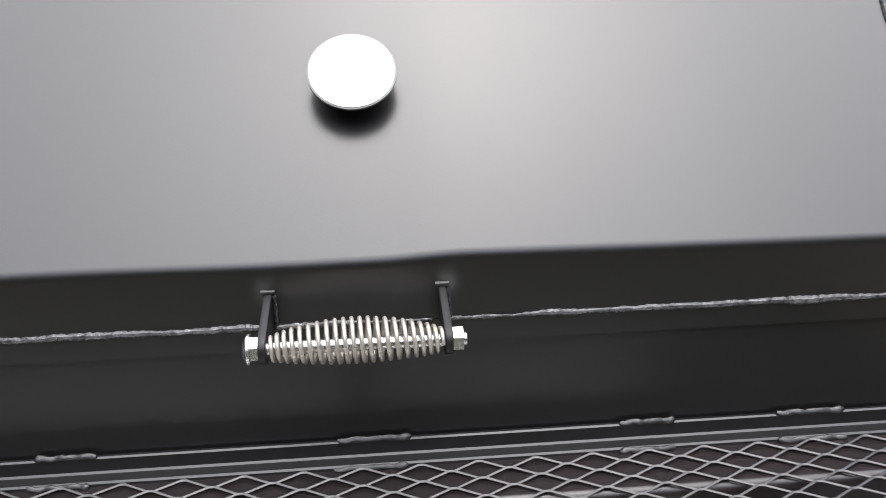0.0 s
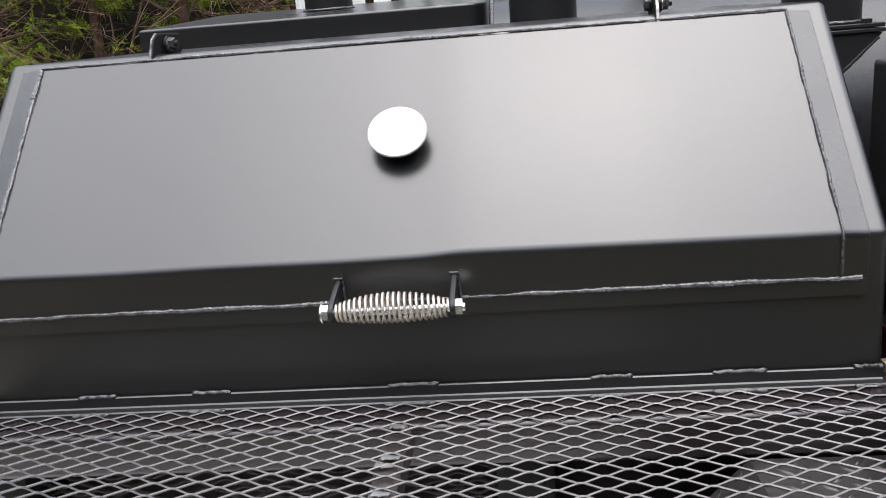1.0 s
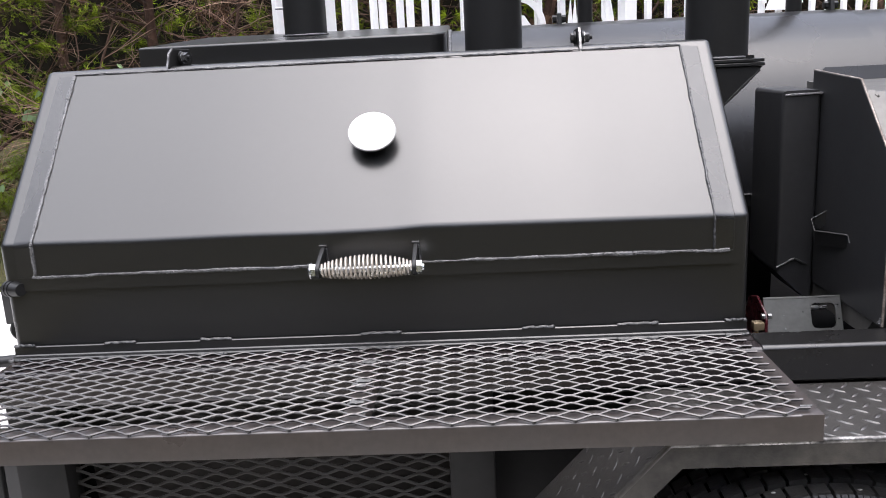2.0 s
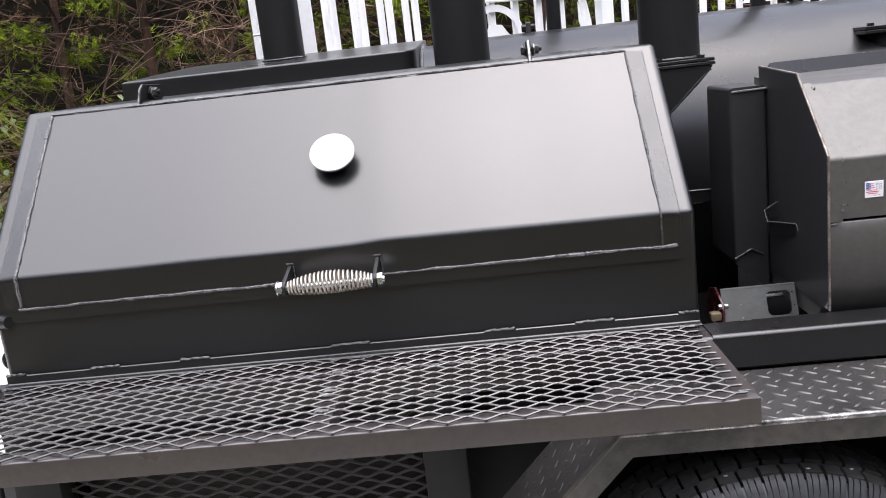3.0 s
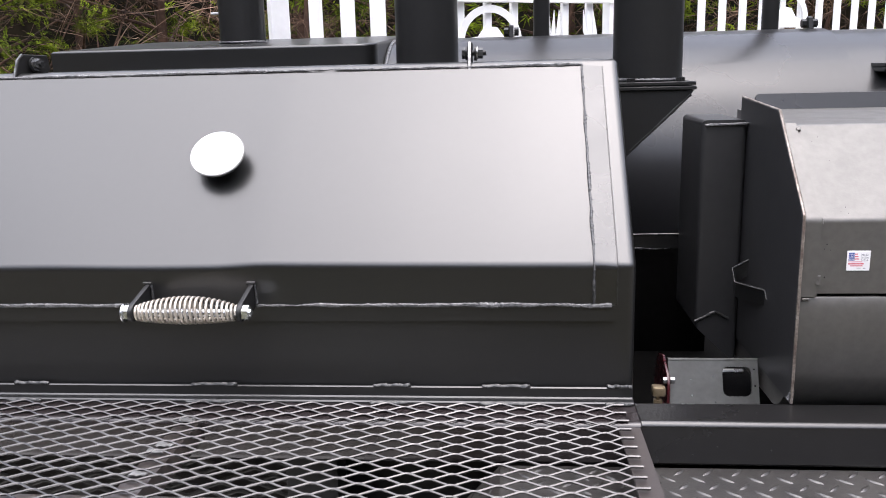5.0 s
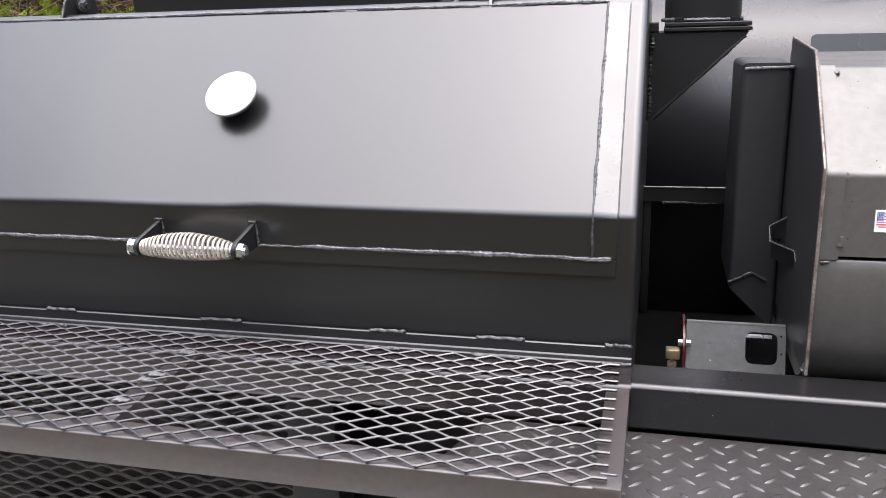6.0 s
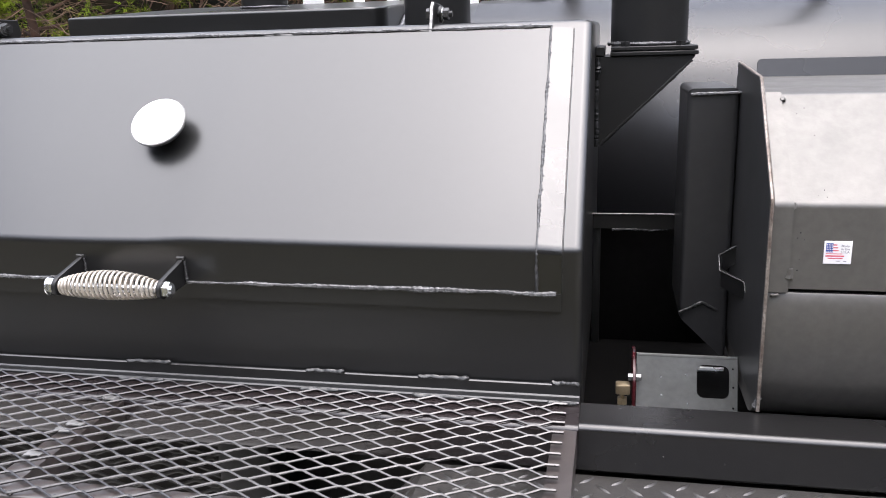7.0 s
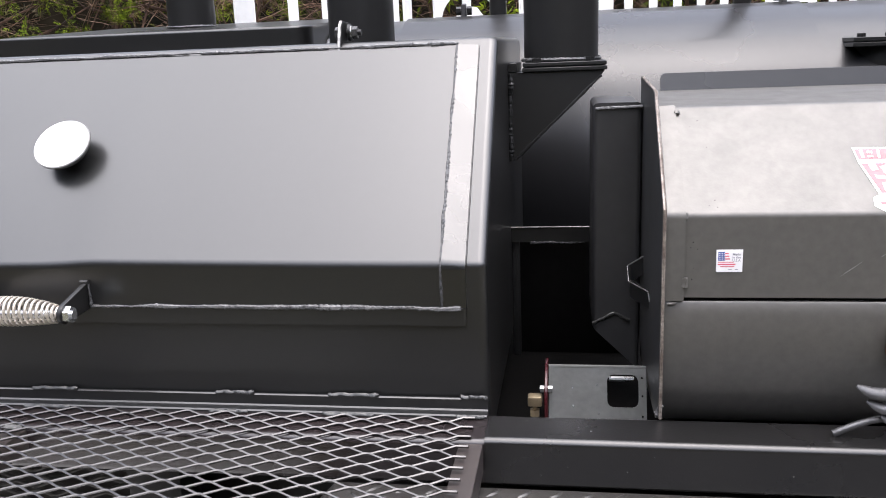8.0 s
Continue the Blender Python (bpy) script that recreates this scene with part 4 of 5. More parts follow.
for v in bm.verts:
    v.co.y -= max(0.0, 1.246 - v.co.z) * 0.35
part("back_lip", bm, TANK_PAINT, fire, "dark upright plate along the hood")
# the riser duct on the end plate
bm = bmesh.new()
duct_line = [(0.7465, 1.2100), (0.8180, 1.2100), (0.8180, 0.802), (0.7465, 0.868)]
extrude_y(bm, duct_line, 0.252, 0.410)
bmesh.ops.bevel(bm, geom=[e for e in bm.edges if e.calc_length() > 0.10], offset=0.009, segments=4, affect="EDGES", profile=0.5)
duct = part("riser_duct", bm, DUCT, fire, "black square riser duct with a cut-off foot", weighted=True)
part("weld_bead", bead([(0.751, 0.2515, 1.2020), (0.818, 0.2505, 1.2040)], 0.0022, 0.5, 411), WELD, duct)
part("weld_bead", bead([(0.748, 0.2505, 0.876), (0.780, 0.2505, 0.894), (0.802, 0.2505, 0.882)], 0.0032, 0.7, 412), TACK, duct)
bm = bmesh.new()
for path in ([(0.8185, 0.207, 0.992), (0.800, 0.220, 0.975), (0.800, 0.207, 0.957), (0.8185, 0.117, 0.968)],):
    rows = []
    for x, y, z in path:
        rows.append([bm.verts.new(p) for p in ((x, y, z), (x, y + 0.002, z - 0.026), (x + 0.002, y + 0.004, z - 0.026), (x + 0.002, y + 0.002, z))])
    for r0, r1 in zip(rows, rows[1:]):
        for q in range(4):
            bm.faces.new((r0[q], r0[(q + 1) % 4], r1[(q + 1) % 4], r1[q]))
catch = part("damper_catch", bm, BLACK, fire, "bent thin steel catch with a highlight painted along its edge", smooth=0)
# pale wire that paints a highlight round the black catch
bm = bmesh.new()
sweep(bm, [(0.8185, 0.207, 0.993), (0.797, 0.220, 0.976), (0.797, 0.204, 0.957), (0.8165, 0.112, 0.968), (0.8185, 0.108, 0.955)], 0.0010, 6)
part("edge_highlight", bm, GALV, catch)

# small flag sticker
def label_plate(bm, x0, x1, z0, z1, y):
    vs = [bm.verts.new(p) for p in ((x0, y, z0), (x1, y, z0), (x1, y, z1), (x0, y, z1))]
    bm.faces.new(vs)
    return bm


bm = bmesh.new()
box(bm, 0.8812, 0.9108, -0.0112, -0.0103, 1.0288, 1.0556, 0.0004, 1)
badge = solid("flag_sticker", bm, STICKER, "small white sticker with a flag on the firebox", "sticker")
FX, FZ, FY = 0.8812, 1.0288, -0.0114


def print_bar(mat, u0, u1, v0, v1):
    bm = bmesh.new()
    label_plate(bm, FX + u0 * 0.9, FX + u1 * 0.9, FZ + v0 * 0.9, FZ + v1 * 0.9, FY)
    part("print", bm, mat, badge, smooth=0)


print_bar(INK_BLUE, 0.0022, 0.0105, 0.0150, 0.0270)
FY -= 0.0002
for i in range(4):
    for j in range(4):
        print_bar(STICKER, 0.0030 + 0.0020 * i, 0.0040 + 0.0020 * i, 0.0158 + 0.0028 * j, 0.0170 + 0.0028 * j)
FY += 0.0002
for i in range(3):
    print_bar(INK_RED, 0.0106, 0.0170 - 0.001 * i, 0.0168 + 0.0036 * i, 0.0184 + 0.0036 * i)
print_bar(INK_RED, 0.0022, 0.0215, 0.0128, 0.0138)
print_bar(INK_RED, 0.0022, 0.0240, 0.0094, 0.0113)
print_bar(INK_RED, 0.0050, 0.0225, 0.0066, 0.0080)
print_bar(INK_GREY, 0.0150, 0.0200, 0.0034, 0.0043)
print_bar(INK_GREY, 0.0235, 0.0270, 0.0032, 0.0043)


def lettering(words, x, z, height, mat, parent):
    """Flat printed letters on the sticker's face."""
    curve = bpy.data.curves.new("print", "FONT")
    curve.body, curve.size, curve.offset = words, height, 0.00006
    curve.resolution_u = 2
    draft = bpy.data.objects.new("print", curve)
    scene.collection.objects.link(draft)
    flat = bpy.data.meshes.new_from_object(draft.evaluated_get(bpy.context.evaluated_depsgraph_get()))
    bpy.data.objects.remove(draft)
    bm = bmesh.new()
    bm.from_mesh(flat)
    for v in bm.verts:
        v.co = Vector((x + v.co.x, FY, z + v.co.y))
    part("print", bm, mat, parent, smooth=0)


for words, z in (("Made", 0.0222), ("in the", 0.0182), ("U.S.A", 0.0142)):
    lettering(words, FX + 0.0178, FZ + z * 0.9, 0.0041, INK_GREY, badge)

for x, z, dx, dz in ((1.018, 1.023, 0.025, 0.019), (1.060, 1.046, 0.006, 0.004), (0.985, 0.955, 0.006, 0.012), (1.02, 0.93, 0.010, -0.004)):
    bm = bmesh.new()
    bm.faces.new([bm.verts.new((px, -0.0104, pz)) for px, pz in ((x, z), (x + dx * 0.5, z + dz * 0.5 - 0.0004), (x + dx, z + dz), (x + dx * 0.5, z + dz * 0.5 + 0.0004))])
    part("scratch", bm, STEEL, fire, "fine bright scratch", smooth=0)

def spatter(parent, spots, mat, size=0.0011):
    """Tiny beads of weld spatter, each a low rounded speck."""
    for i, (x, y, z) in enumerate(spots):
        bm = bmesh.new()
        bmesh.ops.create_icosphere(bm, subdivisions=1, radius=size * (0.7 + 0.25 * (i % 4)), matrix=Matrix.Translation((x, y, z)) @ Matrix.Diagonal((1.0, 0.8, 1.3 if i % 3 else 0.8, 1)))
        part("weld_spatter", bm, mat, parent)


rnd = random.Random(31)
spatter(fire, [(0.846 + rnd.gauss(0.006, 0.008), -0.0105, rnd.uniform(1.000, 1.085)) for _ in range(5)], WELD_DARK, 0.0007)
slope_spots = [(0.852 + abs(rnd.gauss(0.0, 0.016)), rnd.choice((0.012, 0.148, 0.122)) + rnd.gauss(0, 0.007)) for _ in range(6)]
spatter(fire, [(x, -0.010 + 0.7375 * q - 0.0005, 1.0965 + 0.6752 * q + 0.0003) for x, q in slope_spots], WELD_DARK, 0.0005)
spatter(trailer, [(rnd.uniform(0.62, 1.05), -0.0822, rnd.uniform(0.792, 0.834)) for _ in range(8)], TACK, 0.0008)
spatter(trailer, [(rnd.uniform(0.62, 0.80), rnd.uniform(-0.07, -0.02), 0.8432) for _ in range(5)], TACK, 0.0008)

# the larger logo sticker on the slope
UP = Vector((0, 0.7375, 0.6752))
OUTW = Vector((0, -0.6752, 0.7375))


def on_slope(bm, shape, lift):
    """A flat shape on the hood's slope: (x, distance up the slope from its lower fold)."""
    bm.faces.new([bm.verts.new(Vector((x, -0.010, 1.0965)) + UP * s + OUTW * lift) for x, s in shape])
    return bm


bm = bmesh.new()
on_slope(bm, [(1.043, 0.096), (1.15, 0.096), (1.15, 0.002), (1.062, 0.002), (1.052, 0.010), (1.0525, 0.022), (1.060, 0.026), (1.046, 0.074)], 0.0006)
logo = solid("logo_sticker", bm, STICKER, "white and pink logo sticker on the firebox slope", "sticker", smooth=0)
for mat, lift, shape in (
        (PINK, 0.0010, [(1.0452, 0.0935), (1.15, 0.0935), (1.15, 0.0780), (1.0474, 0.0780)]),
        (PINK, 0.0010, [(1.0488, 0.0715), (1.15, 0.0715), (1.15, 0.0300), (1.0632, 0.0280)]),
        (PINK, 0.0010, [(1.0580, 0.0160), (1.15, 0.0180), (1.15, 0.0110), (1.0600, 0.0120)]),
        (STICKER, 0.0014, [(1.0500, 0.0915), (1.0535, 0.0915), (1.0545, 0.0800), (1.0510, 0.0800)]),
        (STICKER, 0.0014, [(1.0580, 0.0900), (1.0640, 0.0900), (1.0640, 0.0865), (1.0580, 0.0865)]),
        (STICKER, 0.0014, [(1.0580, 0.0835), (1.0640, 0.0835), (1.0640, 0.0805), (1.0580, 0.0805)]),
        (STICKER, 0.0014, [(1.0690, 0.0915), (1.0720, 0.0915), (1.0720, 0.0800), (1.0690, 0.0800)]),
        (STICKER, 0.0014, [(1.0560, 0.0690), (1.0640, 0.0690), (1.0660, 0.0620), (1.0590, 0.0600)]),
        (STICKER, 0.0014, [(1.0680, 0.0660), (1.0760, 0.0690), (1.0790, 0.0560), (1.0720, 0.0560)]),
        (STICKER, 0.0014, [(1.0600, 0.0540), (1.0800, 0.0500), (1.0800, 0.0470), (1.0620, 0.0490)]),
        (STICKER, 0.0014, [(1.0660, 0.0430), (1.0700, 0.0430), (1.0710, 0.0310), (1.0670, 0.0310)]),
        (STICKER, 0.0014, [(1.0750, 0.0430), (1.0790, 0.0430), (1.0800, 0.0310), (1.0760, 0.0310)])):
    bm = bmesh.new()
    on_slope(bm, shape, lift)
    part("print", bm, mat, logo, smooth=0)

# the leaning plate between chamber and firebox, with a red end plate and a brass fitting
bracket = thing("steel_bracket", (0.75, 0.11, 0.746), "grey galvanised steel bracket with a rounded square hole", "bracket")
LEAN_BACK = Vector((0.026, 0.064)).normalized()


def on_plate(x, s, lift=0.0):
    """A point of the leaning plate: s metres up it, lift metres out of its face."""
    return Vector((x, 0.096 + LEAN_BACK.x * s - LEAN_BACK.y * lift, 0.770 + LEAN_BACK.y * s + LEAN_BACK.x * lift))


bm = bmesh.new()
x0, x1, s0, s1 = 0.683, 0.8175, 0.012, 0.0905
hx0, hx1, hs0, hs1, hr = 0.7640, 0.8070, 0.034, 0.079, 0.009
outer = [(x0, s0), (x1, s0), (x1, s1), (x0, s1)]
hole = []
for cx, cs, a0 in ((hx0 + hr, hs0 + hr, 180), (hx1 - hr, hs0 + hr, 270), (hx1 - hr, hs1 - hr, 0), (hx0 + hr, hs1 - hr, 90)):
    hole += [(cx + hr * math.cos(radians(a0 + d)), cs + hr * math.sin(radians(a0 + d))) for d in (0, 30, 60, 90)]
for lift in (0.0, -0.004):
    vo = [bm.verts.new(on_plate(x, q, lift)) for x, q in outer]
    vh = [bm.verts.new(on_plate(x, q, lift)) for x, q in hole]
    for q in range(4):
        bm.faces.new([vo[q]] + [vh[q * 4 + k] for k in range(4)][::-1])
        bm.faces.new([vo[q], vh[q * 4 + 3], vh[((q + 1) % 4) * 4], vo[(q + 1) % 4]])
    if lift == 0.0:
        first = (vo, vh)
for k in range(16):
    bm.faces.new((first[1][k], first[1][(k + 1) % 16], vh[(k + 1) % 16], vh[k]))
for k in range(4):
    bm.faces.new((first[0][k], first[0][(k + 1) % 4], vo[(k + 1) % 4], vo[k]))
part("plate", bm, SHEET, bracket, smooth=0)
bm = bmesh.new()
sweep(bm, [on_plate(x0, s1 - 0.001, -0.002), on_plate(x1, s1 - 0.001, -0.002)], 0.0028, 8)
part("rolled_edge", bm, SHEET, bracket)
bm = bmesh.new()
sweep(bm, [on_plate(hx0 + 0.004, hs1 - 0.006, -0.030), on_plate(hx1 - 0.004, hs1 - 0.006, -0.030)], 0.004, 8)
part("inner_rod", bm, STEEL, bracket)
bm = bmesh.new()
extrude_x(bm, [(0.098, 0.775), (0.098, 0.820), (0.106, 0.835), (0.150, 0.853), (0.190, 0.842), (0.212, 0.800), (0.212, 0.775)], 0.6775, 0.6820, 0.0008, 1)
part("end_plate", bm, RED, bracket, "dark red end plate")
for y, z in ((0.103, 0.829),):
    for xa, xb in ((0.6715, 0.6772), (0.6823, 0.6885)):
        bm = bmesh.new()
        hexagon(bm, (xa, y, z), (xb, y, z), 0.0050)
        part("bolt", bm, STEEL, bracket)
for x, q in ((0.716, 0.060), (0.717, 0.035), (0.750, 0.064), (0.8115, 0.075), (0.812, 0.050), (0.812, 0.022), (0.752, 0.025)):
    bm = bmesh.new()
    rod(bm, on_plate(x, q, -0.0004), on_plate(x, q, 0.0012), 0.0016, 0.0008, seg=8)
    part("weld_spatter", bm, STEEL if x < 0.80 else SHADE_BLACK, bracket)
bm = bmesh.new()
rod(bm, (0.664, 0.100, 0.775), (0.664, 0.100, 0.792), 0.0040, seg=14)
hexagon(bm, (0.664, 0.100, 0.7905), (0.664, 0.100, 0.8000), 0.0072)
rod(bm, (0.664, 0.100, 0.800), (0.664, 0.100, 0.808), 0.0028, seg=14)
box(bm, 0.6545, 0.6745, 0.091, 0.109, 0.8065, 0.8215, 0.0028)
solid("brass_fitting", bm, BRASS, "brass gas elbow fitting beside the channel", "pipe fitting")

# a fork-like grate lifter lying on the rail, and a rusty catch
rake = thing("steel_rake", (1.06, -0.05, 0.843), "bare steel rake with bent tines lying on the rail", "rake")
for x, z in ((1.032, 0.900), (1.044, 0.882), (1.060, 0.864)):
    bm = bmesh.new()
    sweep(bm, [(x, -0.052, z + 0.007), (x + 0.007, -0.052, z + 0.003), (x + 0.016, -0.052, z - 0.001), (x + 0.026, -0.052, z - 0.002), (x + 0.14, -0.052, z - 0.003)],
          lambda i: (0.0022, 0.0058, 0.0074, 0.0076, 0.0076)[i], 10, flat=0.45)
    part("tine", bm, IRON, rake)
bm = bmesh.new()
sweep(bm, [(1.012 + 0.155 * f, -0.047, 0.846 + 0.024 * math.sin(min(1, f * 2.2) * math.pi / 2) - 0.006 * f) for f in (k / 16 for k in range(17))], 0.0042, 10)
part("shaft", bm, IRON, rake)
bm = bmesh.new()
box(bm, 1.165, 1.175, -0.058, -0.044, 0.844, 0.910, 0.002)
part("head", bm, IRON, rake)
bm = bmesh.new()
box(bm, 1.072, 1.100, -0.030, -0.0115, 0.930, 0.962, 0.004)
rod(bm, (1.080, -0.02, 0.963), (1.080, -0.02, 0.972), 0.006, seg=12)
solid("door_catch", bm, RUST, "rusty steel catch on the firebox front", "latch")

# the bent pipe beyond the shelf's end
bm = bmesh.new()
loop = [(-0.60, 0.012, 0.832), (-0.640, 0.010, 0.830)] + [(-0.655 - 0.030 * math.sin(a), 0.008, 0.800 + 0.030 * math.cos(a)) for a in (radians(d) for d in range(0, 91, 15))] + [(-0.685, 0.006, 0.72), (-0.685, 0.0, 0.50)]
sweep(bm, loop, 0.010, 12)
gas = solid("gas_pipe", bm, PIPE_BLACK, "bent black gas pipe beside the chamber", "pipe")
bm = bmesh.new()
rod(bm, (-0.685, 0.006, 0.752), (-0.685, 0.006, 0.776), 0.013, seg=16)
part("coupling", bm, GALV, gas)


# ---------------------------------------------------------------- white ornamental fence behind the trailer
START, STEP = Vector((-0.320, 1.680)), Vector((0.0970, 0.0530))
TURNED = math.atan2(STEP.y, STEP.x)
fence = thing("metal_fence", (0.5, 2.1, 0.0), "white painted metal fence panels with cut-out ornaments", "fence")


def fence_point(k, off=0.0):
    n = Vector((-STEP.y, STEP.x)).normalized()
    return START + STEP * k + n * off


def upright(name, k, wide, deep, z0, z1, off=0.0):
    p = fence_point(k, off)
    bm = bmesh.new()
    box(bm, -wide / 2, wide / 2, -deep / 2, deep / 2, z0, z1, 0.002, 1)
    bmesh.ops.transform(bm, verts=bm.verts, matrix=Matrix.Translation((p.x, p.y, 0)) @ Matrix.Rotation(TURNED, 4, "Z"))
    part(name, bm, WHITE, fence)


def crossbar(k0, k1, z0, z1, off=0.0, deep=0.02):
    a, b = fence_point(k0, off), fence_point(k1, off)
    bm = bmesh.new()
    box(bm, 0, (b - a).length, -deep / 2, deep / 2, z0, z1, 0.002, 1)
    bmesh.ops.transform(bm, verts=bm.verts, matrix=Matrix.Translation((a.x, a.y, 0)) @ Matrix.Rotation(TURNED, 4, "Z"))
    part("rail", bm, WHITE, fence)


for k in [-1.35] + list(range(0, 40)):
    post = k in (-1.35, 0, 12, 30)
    if not post and k < 5:
        continue
    upright("post" if post else "picket", k, 0.062 if post else 0.028, 0.05 if post else 0.02, 0.0 if post else 0.18, 2.25 if post else 2.1)
for row, step in ((Vector((-0.262, 2.010)), Vector((0.102, 0.106))), (Vector((-0.313, 2.152)), Vector((0.102, 0.101)))):
    for k in range(4):
        p = row + step * k
        bm = bmesh.new()
        box(bm, -0.0145, 0.0145, -0.01, 0.01, 0.0, 2.1, 0.002, 1)
        bmesh.ops.transform(bm, verts=bm.verts, matrix=Matrix.Translation((p.x, p.y, 0)) @ Matrix.Rotation(math.atan2(step.y, step.x), 4, "Z"))
        part("picket", bm, WHITE, fence, "picket of a panel leaning in a second row")
crossbar(-1.35, 39.5, 0.20, 0.25)
crossbar(-1.35, 39.5, 2.02, 2.07)
crossbar(5.0, 12, 1.525, 1.555, -0.021)
crossbar(18.0, 22, 1.62, 1.65, -0.021)


def ornament(k, z, shape, name="ornament"):
    """A flat cut-out of steel plate on the fence: (along, up) in metres from k, z."""
    p = fence_point(k, -0.022)
    bm = bmesh.new()
    extrude_y(bm, shape, -0.002, 0.002)
    bmesh.ops.transform(bm, verts=bm.verts, matrix=Matrix.Translation((p.x, p.y, z)) @ Matrix.Rotation(TURNED, 4, "Z"))
    part(name, bm, WHITE, fence, smooth=0)


def arch(r0, r1):
    a = [radians(d) for d in range(0, 181, 10)]
    return [(r1 * math.cos(t), r1 * math.sin(t)) for t in a] + [(r0 * math.cos(t), r0 * math.sin(t)) for t in a[::-1]]


for k, z in ((7.0, 1.385), (20.0, 1.46)):
    ornament(k, z, arch(0.105, 0.132))
    ornament(k, z - 0.03, [(-0.11, 0.0), (-0.085, 0.045), (-0.05, 0.05), (-0.02, 0.088), (0.03, 0.082), (0.06, 0.045), (0.10, 0.03), (0.115, 0.0)])
for k, lean in ((9.1, 1), (11.2, -1)):
    for i in range(3):
        f = lean * (0.012 + 0.022 * i)
        ornament(k, 1.30, [(-0.008 + 0.006 * i, 0), (0.008 + 0.006 * i, 0), (f + 0.012, 0.12), (f + 0.006 * lean, 0.20), (f - 0.006, 0.12)], "blade")


# ---------------------------------------------------------------- woods
def leaf_mass(name, mat, centres, radius, count, length, wide, rnd, droop=0.25):
    """Sprays of narrow leaves round the given centres, joined into one mesh."""
    verts, faces = [], []
    for c in centres:
        size = radius * rnd.uniform(0.55, 1.3)
        for _ in range(count):
            d = Vector((rnd.gauss(0, 1), rnd.gauss(0, 1), rnd.gauss(0, 0.75))).normalized()
            p = Vector(c) + d * size * rnd.random() ** 0.5
            aim = (d + Vector((rnd.gauss(0, 0.5), rnd.gauss(0, 0.5), rnd.gauss(0, 0.4) - droop))).normalized()
            side = aim.cross(Vector((rnd.gauss(0, 1), rnd.gauss(0, 1), rnd.gauss(0, 1)))).normalized()
            for s in (-0.75, 0.0, 0.75):
                q = (aim + side * s).normalized()
                l = length * rnd.uniform(0.6, 1.25)
                w = q.cross(side.cross(aim) + Vector((0, 0, 0.3))).normalized() * wide
                i = len(verts)
                verts += [p, p + q * l * 0.45 + w, p + q * l, p + q * l * 0.45 - w]
                faces.append((i, i + 1, i + 2, i + 3))
    return leaf_mesh(name, mat, verts, faces)


def spray_mass(name, mat, centres, rnd, sprays=44, reach=0.105):
    """Feathery cedar sprays: flat fans of short scale leaves along drooping twiglets, in tufts round the given centres."""
    verts, faces = [], []
    for c, out in centres:
        size = rnd.uniform(0.6, 1.25)
        for _ in range(int(sprays * size)):
            d = (out * 0.8 + Vector((rnd.gauss(0, 0.6), rnd.gauss(0, 0.6), rnd.gauss(0.15, 0.5)))).normalized()
            p = c + Vector((rnd.gauss(0, 0.065), rnd.gauss(0, 0.065), rnd.gauss(0, 0.042))) * size
            side = d.cross(Vector((rnd.gauss(0, 0.5), rnd.gauss(0, 0.5), 1))).normalized()
            flat = d.cross(side)
            length = reach * size * rnd.uniform(0.6, 1.2)
            for k in range(8):
                f = (k + 0.5) / 8
                at = p + d * length * f + Vector((0, 0, -0.25 * length * f * f))
                for s in (-1, 1):
                    q = (d * 0.75 + side * s * 0.8 + flat * rnd.uniform(-0.25, 0.25)).normalized()
                    l = length * (0.40 - 0.24 * f) * rnd.uniform(0.7, 1.3)
                    w = q.cross(flat).normalized() * 0.0027
                    i = len(verts)
                    verts += [at, at + q * l * 0.5 + w, at + q * l, at + q * l * 0.5 - w]
                    faces.append((i, i + 1, i + 2, i + 3))
    return leaf_mesh(name, mat, verts, faces)


def leaf_mesh(name, mat, verts, faces):
    me = bpy.data.meshes.new(name)
    me.from_pydata([tuple(v) for v in verts], [], faces)
    me.materials.append(mat)
    return me


def limb_path(a, d, length, rnd, bend=0.25, steps=6, lift=0.05):
    pts, p, d = [Vector(a)], Vector(a), Vector(d).normalized()
    for _ in range(steps):
        d = (d + Vector((rnd.gauss(0, bend), rnd.gauss(0, bend), rnd.gauss(0, bend) + lift)) * 0.6).normalized()
        p = p + d * length / steps
        pts.append(p.copy())
    return pts


